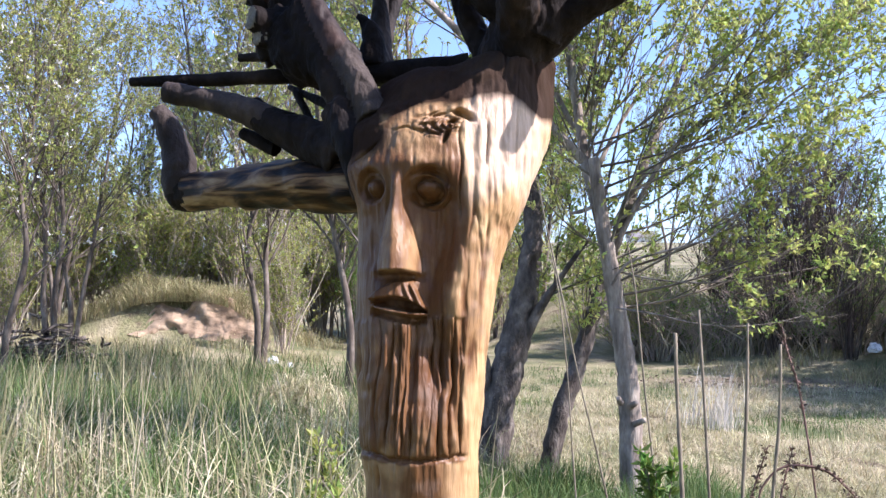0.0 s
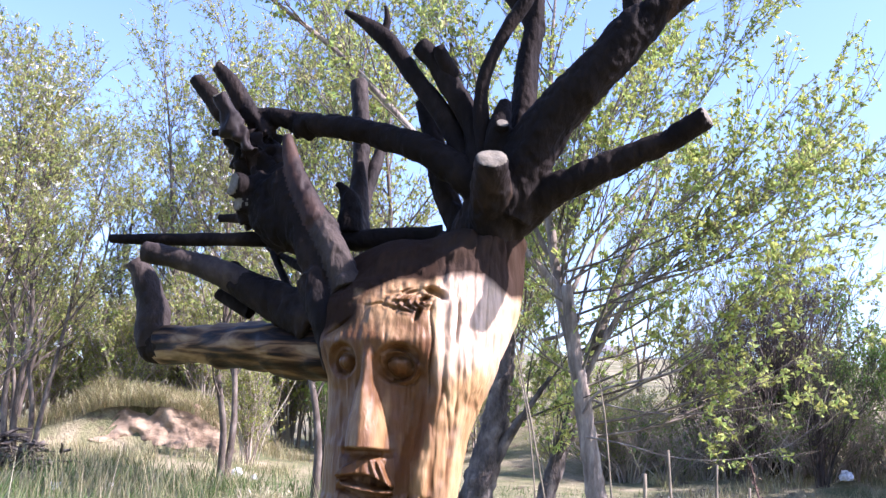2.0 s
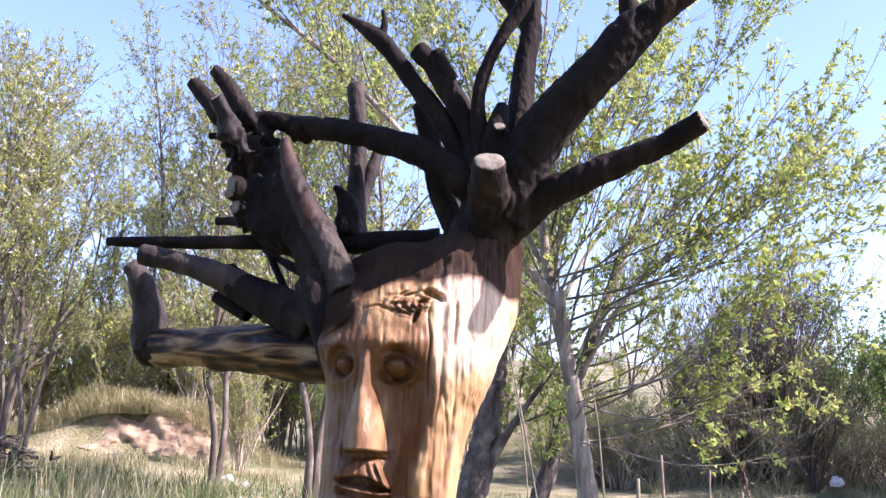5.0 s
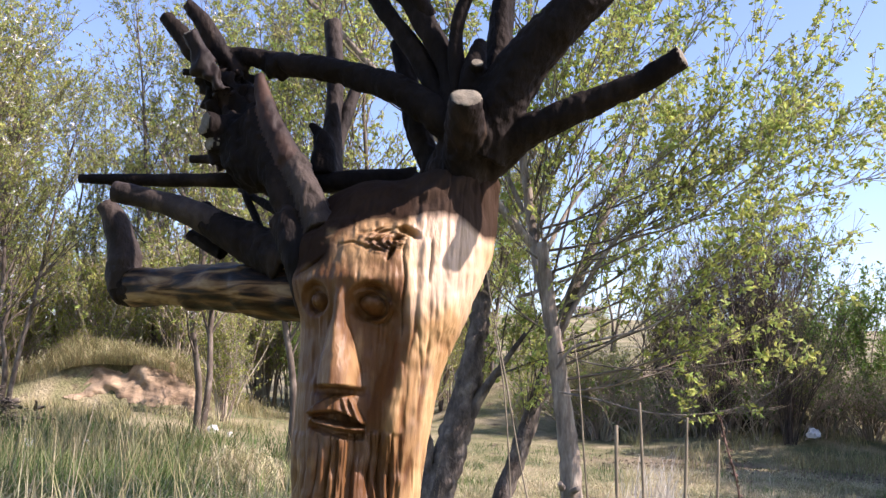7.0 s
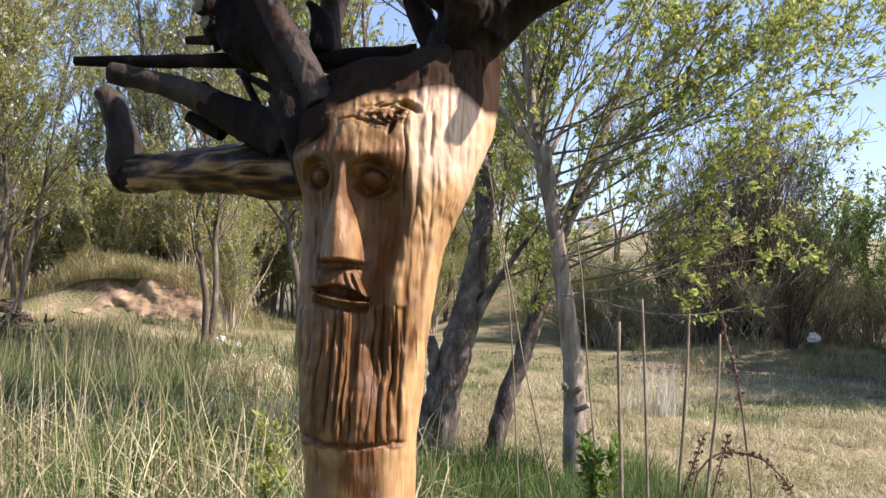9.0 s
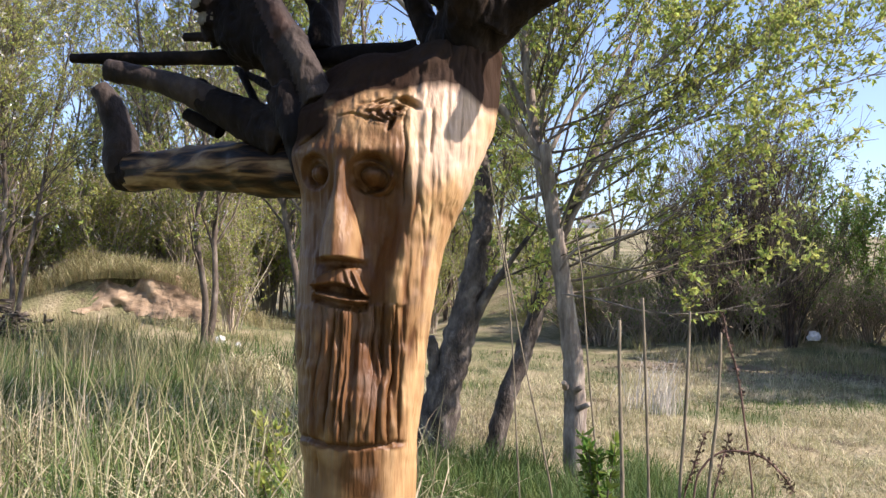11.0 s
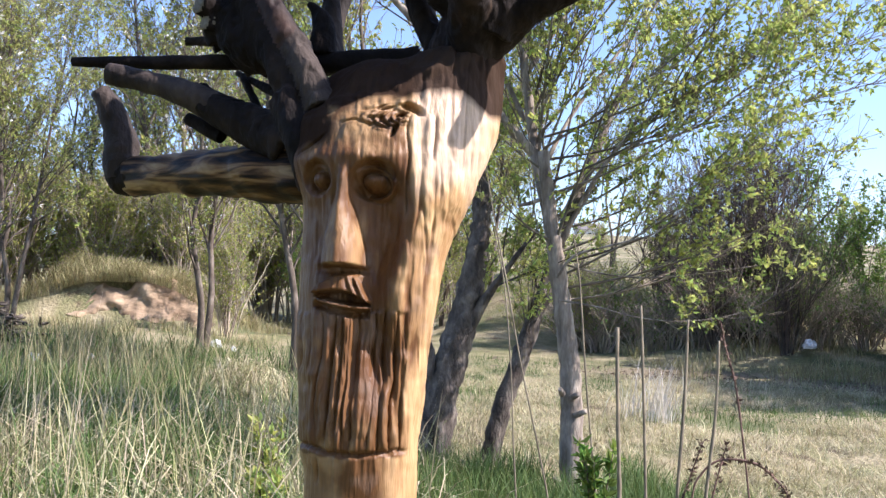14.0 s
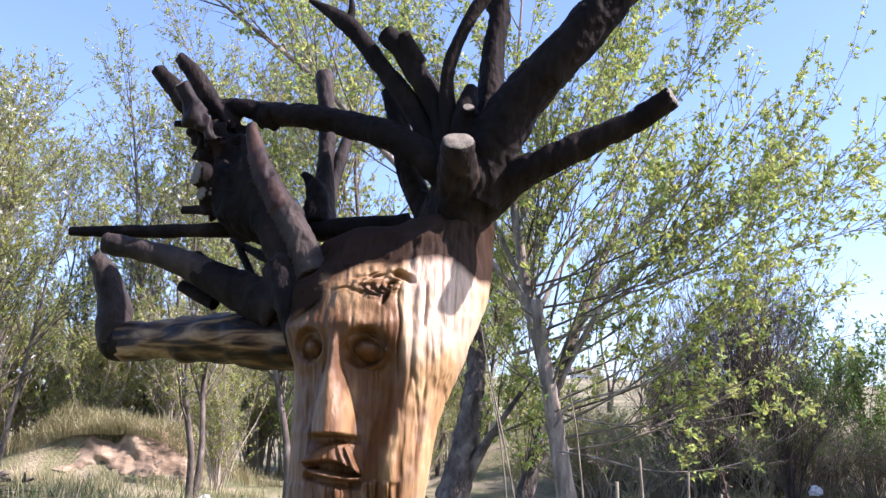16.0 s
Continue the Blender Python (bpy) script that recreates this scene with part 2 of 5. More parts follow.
def ground_material():
    m = material("meadow_soil", [(0.3, (0.085, 0.105, 0.045)), (0.45, (0.17, 0.165, 0.08)), (0.58, (0.27, 0.235, 0.14)), (0.75, (0.36, 0.315, 0.20))], scale=(0.9, 0.9, 0.9), rough=0.95, bump=0.9, fine=14, bump_dist=0.06,
                 spots=(0.6, (0.10, 0.075, 0.05), (1.6, 1.6, 1.6)))
    N, L = m.node_tree.nodes, m.node_tree.links
    bsdf = N["Principled BSDF"]
    a = N.new("ShaderNodeAttribute")
    a.attribute_name = "lush"
    mx = N.new("ShaderNodeMix")
    mx.data_type = "RGBA"
    L.new(a.outputs["Fac"], mx.inputs["Factor"])
    L.new(bsdf.inputs["Base Color"].links[0].from_socket, mx.inputs[6])
    mx.inputs[7].default_value = (0.075, 0.085, 0.038, 1)
    a2 = N.new("ShaderNodeAttribute")
    a2.attribute_name = "trodden"
    mx2 = N.new("ShaderNodeMix")
    mx2.data_type = "RGBA"
    L.new(a2.outputs["Fac"], mx2.inputs["Factor"])
    L.new(mx.outputs[2], mx2.inputs[6])
    mx2.inputs[7].default_value = (0.15, 0.115, 0.08, 1)
    L.new(mx2.outputs[2], bsdf.inputs["Base Color"])
    return m


M_GROUND = ground_material()
rng = np.random.default_rng(7)


# ---- building helpers ----
def mesh_object(name, verts, faces, mats, parent=None, label="", slots=None, smooth=True):
    me = bpy.data.meshes.new(name)
    me.from_pydata([tuple(map(float, v)) for v in verts] if not isinstance(verts, np.ndarray) else verts.tolist(), [], faces)
    for m in mats if isinstance(mats, (list, tuple)) else [mats]:
        me.materials.append(m)
    if slots is not None:
        me.polygons.foreach_set("material_index", np.asarray(slots, dtype=np.int32))
    if smooth:
        me.polygons.foreach_set("use_smooth", np.ones(len(me.polygons), dtype=bool))
    me.update()
    ob = new(name, me)
    if parent is not None:
        ob.parent = parent
    if label:
        ob["label"] = label
    return ob


def thing(name, at, label, category, group="", kind=""):
    ob = new(name)
    ob.location = at
    ob.empty_display_size = 0.1
    return tagged(ob, label, category, group, kind)


def local(ob, verts):
    """Vertices given in the world, as seen from an unturned thing at its base."""
    return np.asarray(verts) - np.array(ob.location)


def smoothstep(a, b, x):
    t = np.clip((np.asarray(x, dtype=float) - a) / (b - a), 0, 1)
    return t * t * (3 - 2 * t)


_TABLE = np.random.default_rng(3).random(4096)


def vnoise(x, y, z=0.0):
    """Smooth value noise, 0 to 1, on arrays."""
    x, y, z = np.broadcast_arrays(np.asarray(x, float), np.asarray(y, float), np.asarray(z, float))
    xi, yi, zi = np.floor(x).astype(int), np.floor(y).astype(int), np.floor(z).astype(int)
    fx, fy, fz = x - xi, y - yi, z - zi
    fx, fy, fz = fx * fx * (3 - 2 * fx), fy * fy * (3 - 2 * fy), fz * fz * (3 - 2 * fz)
    h = lambda i, j, k: _TABLE[(i * 73 + j * 179 + k * 283 + (i * j) % 97 * 11) % 4096]
    total = 0
    for di in (0, 1):
        for dj in (0, 1):
            for dk in (0, 1):
                w = (fx if di else 1 - fx) * (fy if dj else 1 - fy) * (fz if dk else 1 - fz)
                total = total + w * h(xi + di, yi + dj, zi + dk)
    return total


def curve(points, per=6):
    """A smooth line (Catmull-Rom) through points of any width."""
    p = np.asarray(points, float)
    p = np.vstack([2 * p[0] - p[1], p, 2 * p[-1] - p[-2]])
    out = []
    for i in range(1, len(p) - 2):
        t = np.linspace(0, 1, per, endpoint=False)[:, None]
        a, b, c, d = p[i - 1], p[i], p[i + 1], p[i + 2]
        out.append(0.5 * (2 * b + (c - a) * t + (2 * a - 5 * b + 4 * c - d) * t * t + (3 * b - a - 3 * c + d) * t ** 3))
    out.append(p[-2][None])
    return np.vstack(out)


class Soup:
    """Vertices, faces and material slots that are gathered into one mesh."""

    def __init__(self):
        self.v, self.f, self.s, self.n = [], [], [], 0

    def add(self, verts, faces, slot=0):
        self.v.append(np.asarray(verts, float))
        self.f.extend([tuple(i + self.n for i in f) for f in faces])
        self.s.extend([slot] * len(faces))
        self.n += len(verts)

    def tube(self, pts, rad, sides=6, slot=0, cap=None, rough=0.0, seed=0.0):
        pts, rad = np.asarray(pts, float), np.asarray(rad, float)
        n = len(pts)
        tan = np.gradient(pts, axis=0)
        tan /= np.linalg.norm(tan, axis=1)[:, None] + 1e-9
        ref = np.array([0, 0, 1.0]) if abs(tan[0][2]) < 0.8 else np.array([1.0, 0, 0])
        u = np.cross(tan[0], ref)
        u /= np.linalg.norm(u)
        ang = np.linspace(0, 2 * np.pi, sides, endpoint=False)
        rings = []
        for i in range(n):
            u = u - tan[i] * (u @ tan[i])
            u /= np.linalg.norm(u) + 1e-9
            w = np.cross(tan[i], u)
            r = rad[i]
            ring = np.outer(np.cos(ang), u) + np.outer(np.sin(ang), w)
            if rough:
                k = pts[i] + ring * max(r, 0.01)
                r = r * (1 + rough * 2 * (vnoise(k[:, 0] * 14 + seed, k[:, 1] * 14, k[:, 2] * 14) - 0.5) + rough * 1.2 * (vnoise(k[:, 0] * 45 + seed, k[:, 1] * 45, k[:, 2] * 45) - 0.5))[:, None]
            rings.append(pts[i] + ring * r)
        base = self.n
        self.v.append(np.vstack(rings))
        self.n += n * sides
        for i in range(n - 1):
            a = base + i * sides
            for j in range(sides):
                k = (j + 1) % sides
                self.f.append((a + j, a + k, a + sides + k, a + sides + j))
        self.s.extend([slot] * ((n - 1) * sides))
        if cap is not None:
            mid = pts[-1] + tan[-1] * rad[-1] * 0.08
            inner = pts[-1] + (rings[-1] - pts[-1]) * 0.82 + tan[-1] * rad[-1] * 0.10
            b2 = self.n
            self.v.append(np.vstack([inner, mid[None]]))
            self.n += sides + 1
            last = base + (n - 1) * sides
            for j in range(sides):
                k = (j + 1) % sides
                self.f.append((last + j, last + k, b2 + k, b2 + j))
                self.s.append(slot)
                self.f.append((b2 + j, b2 + k, b2 + sides))
                self.s.append(cap)

    def leaves(self, pos, along, length, width, slot=0, fold=0.25):
        """Folded pointed leaves at pos, pointing along."""
        n = len(pos)
        if not n:
            return
        along = along / (np.linalg.norm(along, axis=1)[:, None] + 1e-9)
        side = np.cross(along, rng.normal(size=(n, 3)))
        side /= np.linalg.norm(side, axis=1)[:, None] + 1e-9
        up = np.cross(side, along)
        L, W = np.asarray(length)[:, None], np.asarray(width)[:, None]
        mid = pos + along * L * 0.42
        v = np.stack([pos, mid + side * W * 0.5 + up * W * fold, pos + along * L - up * L * 0.12, mid - side * W * 0.5 + up * W * fold], 1).reshape(-1, 3)
        b = self.n + 4 * np.arange(n)
        f = np.stack([np.stack([b, b + 1, b + 2], 1), np.stack([b, b + 2, b + 3], 1)], 1).reshape(-1, 3)
        self.v.append(v)
        self.n += 4 * n
        self.f.extend(map(tuple, f.tolist()))
        self.s.extend([slot] * (2 * n))

    def blades(self, root, lean, height, width, slot=0, droop=0.35):
        """Bent tapering grass blades: two quads and a tip each."""
        n = len(root)
        lean = np.asarray(lean)
        side = np.stack([-lean[:, 1], lean[:, 0], np.zeros(n)], 1)
        side += rng.normal(scale=0.4, size=(n, 3)) * [1, 1, 0]
        side /= np.linalg.norm(side, axis=1)[:, None] + 1e-9
        H, W = np.asarray(height)[:, None], np.asarray(width)[:, None]
        rows = []
        for t, w in ((0, 1.0), (0.4, 0.85), (0.75, 0.5)):
            c = root + lean * H * (t ** 1.8) + np.array([0, 0, 1.0]) * H * (t - droop * np.linalg.norm(lean, axis=1)[:, None] * t * t)
            rows += [c - side * W * 0.5 * w, c + side * W * 0.5 * w]
        tip = root + lean * H + np.array([0, 0, 1.0]) * H * (1 - droop * 1.35 * np.linalg.norm(lean, axis=1)[:, None])
        v = np.stack(rows + [tip], 1).reshape(-1, 3)
        b = (self.n + 7 * np.arange(n))[:, None]
        self.v.append(v)
        self.n += 7 * n
        self.f.extend(map(tuple, (b + [0, 1, 3, 2]).tolist()))
        self.f.extend(map(tuple, (b + [2, 3, 5, 4]).tolist()))
        self.f.extend(map(tuple, (b + [4, 5, 6]).tolist()))
        self.s.extend([slot] * (3 * n))

    def make(self, name, mats, parent=None, label="", smooth=True):
        v = np.vstack(self.v)
        if parent is not None:
            v = local(parent, v)
        return mesh_object(name, v, self.f, mats, parent, label, self.s, smooth)


# ---- ground ----
def height(x, y):
    x, y = np.asarray(x, float), np.asarray(y, float)
    g = -0.13 * smoothstep(5, 8.5, y) * smoothstep(-0.6, 1.2, x) * (1 - smoothstep(9.2, 11.5, y))
    g = g + 0.03 * np.maximum(0, y - 9.5) * (1 - smoothstep(60, 140, y) * 0.8)
    g = g + 0.25 * smoothstep(-2, -7, x) * smoothstep(13, 21, y)
    g = g + 0.5 * smoothstep(5, 10, x) * smoothstep(19, 24, y)
    g = g + 3.7 * smoothstep(30, 85, y) + 1.9 * smoothstep(24.5, 33, y) * smoothstep(0.5, 5, x)
    bump = 1.25 * np.exp(-(((x + 7.3) / 2.6) ** 4) - ((y - 27.4) / 1.7) ** 4) + 0.55 * np.exp(-(((x + 10.2) / 1.8) ** 2) - ((y - 27.0) / 1.8) ** 2)
    g = g + 1.0 * bump * (0.85 + 0.3 * vnoise(x * 1.3, y * 1.3))
    g = g + (vnoise(x * 0.35, y * 0.35) - 0.5) * 0.14 * smoothstep(4, 12, np.hypot(x, y)) + (vnoise(x * 1.7 + 5, y * 1.7) - 0.5) * 0.05
    return g


def rough_side(x, y):
    """1 in the long grass, 0 on the short meadow."""
    edge = 0.15 + 0.9 * (vnoise(x * 0.6, y * 0.6, 4.0) - 0.5) - 0.08 * np.maximum(0, y - 8)
    return smoothstep(edge + 0.5, edge - 0.4, x)


def on_path(x, y):
    """1 on the bare track that bends round the meadow's far side."""
    mid = 19.3 - 0.75 * np.maximum(0, x - 7.2) + 0.1 * (7 - np.minimum(x, 7.2))
    return smoothstep(2.0, 0.8, np.abs(y - mid)) * smoothstep(3.0, 6.0, x)


def build_ground():
    near = np.arange(-14, 14.01, 0.25)
    gx = np.concatenate([[-900, -500, -250, -130, -80, -55, -40, -30, -24, -20, -17], near, [17, 20, 24, 30, 40, 55, 80, 130, 250, 500, 900]])
    gy = np.concatenate([[-600, -250, -100, -50, -25, -14, -8, -4], np.arange(-2, 34, 0.25), [35, 37, 40, 44, 50, 57, 65, 75, 90, 110, 140, 200, 350, 600, 1200]])
    X, Y = np.meshgrid(gx, gy)
    Z = height(X, Y)
    v = np.stack([X, Y, Z], -1).reshape(-1, 3)
    w = len(gx)
    f = [(j * w + i, j * w + i + 1, (j + 1) * w + i + 1, (j + 1) * w + i) for j in range(len(gy) - 1) for i in range(w - 1)]
    ob = mesh_object("ground", v, f, M_GROUND)
    lush = 0.85 * rough_side(v[:, 0], v[:, 1]) * smoothstep(-12, -8, v[:, 0]) * smoothstep(19, 14, v[:, 1])
    ob.data.attributes.new("lush", "FLOAT", "POINT").data.foreach_set("value", lush.astype(np.float32))
    trod = 0.8 * on_path(v[:, 0], v[:, 1]) * smoothstep(0.25, 0.5, vnoise(v[:, 0] * 1.5, v[:, 1] * 1.5, 3.0))
    ob.data.attributes.new("trodden", "FLOAT", "POINT").data.foreach_set("value", trod.astype(np.float32))
    return tagged(ob, "uneven meadow ground of dry grass, soil and old leaves", "ground", kind="structure")


build_ground()


# ---- the carved tree ----
# drawn larger than it stands: SIZE and SET bring it to its true size and place
SIZE, SET = 0.785, (-0.004, -0.0393, 0.3915)
# height, middle x, half width, middle y, half depth
TRUNK = [
    (-0.56, -0.06, 0.215, 2.74, 0.205), (-0.35, -0.06, 0.185, 2.74, 0.175), (0.0, -0.062, 0.168, 2.74, 0.162), (0.45, -0.065, 0.163, 2.74, 0.157), (1.12, -0.068, 0.157, 2.74, 0.152),
    (1.26, -0.078, 0.163, 2.74, 0.155), (1.40, -0.077, 0.174, 2.74, 0.158), (1.56, -0.078, 0.187, 2.742, 0.163), (1.72, -0.067, 0.199, 2.748, 0.17),
    (1.80, -0.060, 0.207, 2.755, 0.175), (1.88, -0.048, 0.221, 2.765, 0.182), (1.96, -0.033, 0.243, 2.775, 0.19), (2.04, -0.026, 0.266, 2.787, 0.197),
    (2.125, -0.009, 0.286, 2.81, 0.20), (2.21, 0.002, 0.301, 2.84, 0.20), (2.29, 0.007, 0.305, 2.875, 0.195), (2.36, 0.010, 0.285, 2.90, 0.18),
    (2.41, 0.015, 0.235, 2.91, 0.15), (2.44, 0.02, 0.14, 2.92, 0.09), (2.45, 0.02, 0.02, 2.92, 0.015),
]


def bell(x, c, w, p=2.0):
    return np.exp(-np.abs((x - c) / w) ** p)


def oval(x, z, cx, cz, ax, az):
    """Distance from an oval's middle: 1 on its rim."""
    return np.sqrt(((x - cx) / ax) ** 2 + ((z - cz) / az) ** 2)


def carving(x, z):
    """Depth of the knife work on the front, in metres outward, and how far the colour darkens there: stained wood plus
    painted shade.
    """
    d = np.zeros_like(x)
    wob = (vnoise(x * 9, z * 9, 3.0) - 0.5) * 0.022
    edge = 0.028 - 0.030 * bell(z, 1.68, 0.10) + wob
    face = smoothstep(edge + 0.03, edge - 0.012, x) * smoothstep(1.262, 1.276, z + 0.010 * (vnoise(x * 40, 0 * x, 1.0) - 0.5)) * smoothstep(2.16, 2.02, z)
    # hollow cheeks that rise softly to the uncut side
    cheek = smoothstep(1.32, 1.58, z) * smoothstep(2.05, 1.93, z)
    d -= (0.010 + 0.052 * cheek) * smoothstep(edge + 0.024, edge - 0.055, x) * (1 - 0.8 * smoothstep(-0.06, -0.22, x)) * smoothstep(1.28, 1.36, z) * smoothstep(2.10, 1.95, z)
    d -= 0.014 * bell(x, -0.040, 0.045) * bell(z, 1.85, 0.13, 4)
    d -= 0.012 * bell(x, -0.215, 0.025) * bell(z, 1.86, 0.09, 3)
    # brow
    d += 0.010 * bell(z, 2.066 + 0.15 * (x + 0.14) ** 2, 0.028) * smoothstep(0.03, -0.01, x)
    # the wide eye: a deep socket, lids and the ball
    o = oval(x, z - 0.12 * (x + 0.07), -0.070, 2.003, 0.062, 0.050) + 0.10 * (vnoise(x * 30, z * 30, 7.0) - 0.5)
    d -= 0.050 * smoothstep(1.15, 0.72, o)
    sock_shade = bell(o, 0.9, 0.28)
    o = oval(x, z + 0.10 * (x + 0.06), -0.062, 1.994, 0.042, 0.028)
    d += 0.042 * np.sqrt(np.clip(1 - o * o, 0, 1))
    lid = oval(x, z + 0.16 * (x + 0.06), -0.063, 1.994, 0.053, 0.040)
    d += (0.016 * smoothstep(1.985, 2.005, z) + 0.008) * bell(lid, 1.0, 0.12)
    d -= 0.010 * bell(lid, 1.22, 0.08) * smoothstep(1.99, 1.97, z)
    # the narrow eye
    o = oval(x, z, -0.220, 2.008, 0.038, 0.046)
    d -= 0.032 * smoothstep(1.12, 0.74, o)
    sock_shade = np.maximum(sock_shade, bell(o, 0.9, 0.26))
    o = oval(x, z, -0.221, 2.003, 0.022, 0.024)
    d += 0.026 * np.sqrt(np.clip(1 - o * o, 0, 1))
    d += 0.011 * bell(oval(x, z, -0.221, 2.004, 0.030, 0.036), 1.0, 0.13)
    # nose: narrow at the brow, broad and square-ended
    s = np.clip((2.035 - z) / (2.035 - 1.773), 0, 1)
    cx = -0.147 + 0.005 * s + 0.004 * np.sin(z * 22)
    hw = 0.014 + 0.043 * smoothstep(0.05, 0.95, s)
    u = (x - cx) / hw
    q = np.clip(np.where(u > 0, u, -u * 0.86), 0, 1)
    ridge = 1 - np.where(u > 0, q ** 2.2, q ** 1.5)
    tip = smoothstep(1.765, 1.776, z + 0.006 * q * q)
    d += (0.020 + 0.080 * s ** 1.1 - 0.010 * bell(s, 1.0, 0.12)) * ridge * tip * smoothstep(2.06, 2.00, z)
    d -= 0.018 * bell(z, 1.759, 0.011, 4) * bell(x, -0.140, 0.066, 4)
    # moustache, lips and the open mouth, drooping to one corner
    t = np.clip((x + 0.216) / 0.150, 0, 1)
    inside = smoothstep(-0.226, -0.208, x) * smoothstep(-0.058, -0.072, x)
    line = 1.692 - 0.024 * t + 0.008 * np.sin(np.pi * t)
    half = 0.001 + 0.0165 * np.sin(np.pi * np.clip(t, 0.02, 0.98)) ** 0.75
    top = 1.700 + 0.048 * np.sin(np.pi * np.clip(t * 0.92, 0, 1)) ** 0.8 - 0.034 * smoothstep(0.62, 1.0, t)
    lip = smoothstep(top + 0.006, top - 0.006, z) * smoothstep(line + half * 0.55 - 0.003, line + half * 0.55 + 0.003, z) * inside
    d += lip * (0.036 + 0.006 * np.sin((x * 0.9 + 0.42 * z) * 330) * smoothstep(0.45, 0.7, t) - 0.012 * np.clip((z - line) / 0.05, 0, 1))
    d -= 0.038 * smoothstep(1.15, 0.75, np.abs(z - line + 0.003) / half) * inside
    low = line - half - 0.006
    d += 0.026 * bell(z, low, 0.0075, 3) * inside * smoothstep(0.0, 0.15, t)
    d -= 0.022 * bell(z, low - 0.018, 0.010, 4) * inside
    # beard: hanging locks, broad and rounded, with gouged grooves between
    bd = smoothstep(1.650, 1.638, z - 0.05 * (x + 0.10) + 0.010 * (vnoise(x * 34, 0 * x, 2.0) - 0.5)) * smoothstep(1.262, 1.32, z) * smoothstep(0.050, 0.020, x)
    chin = bd * smoothstep(-0.022, -0.046, x + 0.25 * np.maximum(0, 1.56 - z) * -1)
    wx = x + 0.026 * (vnoise(x * 5, z * 6.5, 8.0) - 0.5) + 0.010 * (vnoise(x * 20, z * 15, 9.0) - 0.5) + 0.030 * (vnoise(x * 19 + 5, z * 1.2, 29.0) - 0.5)
    cell = np.floor(wx * 33)
    fr = wx * 33 - cell
    tall = _TABLE[(cell.astype(int) * 131 + 977) % 4096]
    lock = np.clip(np.sin(np.pi * fr), 0, 1) ** 0.38
    n2 = vnoise(wx * 78, z * 6.5, 15.0)
    g2 = np.exp(-((n2 - 0.5) / 0.12) ** 2)
    mid = 0.30 + 0.70 * smoothstep(-0.225, -0.15, x)
    cut = smoothstep(0.15, 0.55, vnoise(wx * 21, z * 7, 2.0))
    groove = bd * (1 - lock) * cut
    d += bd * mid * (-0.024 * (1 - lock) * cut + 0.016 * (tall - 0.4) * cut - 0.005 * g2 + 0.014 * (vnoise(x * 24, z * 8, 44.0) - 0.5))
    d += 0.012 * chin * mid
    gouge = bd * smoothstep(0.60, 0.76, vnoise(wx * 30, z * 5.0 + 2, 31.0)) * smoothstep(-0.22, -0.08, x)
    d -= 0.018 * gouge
    d -= 0.014 * bell(z, 1.282 - 0.010 * bell(x, -0.10, 0.08) + 0.008 * vnoise(x * 50, 0 * x), 0.006) * smoothstep(0.06, 0.02, x)
    # wavy flutes in the grain of the uncut side
    side = smoothstep(edge - 0.005, edge + 0.03, x)
    xs = x + 0.044 * (vnoise(x * 5, z * 5, 1.0) - 0.5) + 0.014 * (vnoise(x * 14, z * 14, 2.0) - 0.5)
    zone = side * smoothstep(0.24, 0.10, x - 0.12 * (z - 1.6)) * smoothstep(1.27, 1.42, z) * smoothstep(2.12, 1.98, z)
    fl = vnoise(xs * 48, z * 3.4, 11.0)
    flute = np.exp(-((fl - 0.5) / 0.085) ** 2) * smoothstep(0.25, 0.6, vnoise(x * 17, z * 5, 71.0))
    d += zone * (0.011 * (fl - 0.5) - 0.0065 * flute)
    d -= side * (1 - zone) * 0.004 * np.exp(-((vnoise(xs * 30, z * 1.1, 13.0) - 0.5) / 0.05) ** 2) * smoothstep(1.25, 1.4, z)
    crack = bell(x, 0.026 + 0.014 * (vnoise(z * 14, 0 * z, 4.0) - 0.5), 0.0025) * smoothstep(1.90, 1.95, z) * smoothstep(2.20, 2.17, z)
    d -= 0.013 * crack
    crack2 = bell(x, 0.098 + 0.006 * (vnoise(z * 14, 0 * z, 9.0) - 0.5), 0.003) * smoothstep(2.05, 2.08, z) * smoothstep(2.20, 2.17, z)
    d -= 0.010 * crack2
    # torn knot on the forehead
    kn = smoothstep(1.15, 0.55, oval(x, z, -0.040, 2.186, 0.080, 0.052) + 0.25 * (vnoise(x * 25, z * 25, 62.0) - 0.5))
    rr = oval(x, z, 0.012, 2.180, 0.10, 0.055) + 0.16 * (vnoise(x * 30, z * 30, 2.0) - 0.5)
    d += kn * (0.0075 * np.sin(rr * 34 + 3 * vnoise(x * 14, z * 14, 5.0)) * vnoise(x * 22, z * 40, 9.0) * 1.6 + 0.014 * (vnoise(x * 40, z * 90, 6.0) - 0.5))
    d -= 0.036 * smoothstep(1.25, 0.4, oval(x, z + 0.55 * (x - 0.036) + 0.012 * (vnoise(x * 60, z * 60, 3.0) - 0.5), 0.032, 2.208, 0.034, 0.014))
    d -= 0.034 * smoothstep(1.0, 0.4, oval(x - 0.35 * (z - 2.14), z, -0.016, 2.140, 0.010, 0.026))
    d -= 0.030 * smoothstep(1.0, 0.3, oval(x, z - 0.2 * x, 0.000, 2.190, 0.022, 0.011))
    d -= 0.010 * kn * smoothstep(0.55, 0.75, vnoise(x * 22 + 0.4 * np.sin(z * 60), z * 60, 81.0))
    d -= 0.012 * bell(z, 2.164 - 0.10 * (x + 0.09) + 0.006 * np.sin(x * 90), 0.0045) * bell(x, -0.09, 0.065, 4)
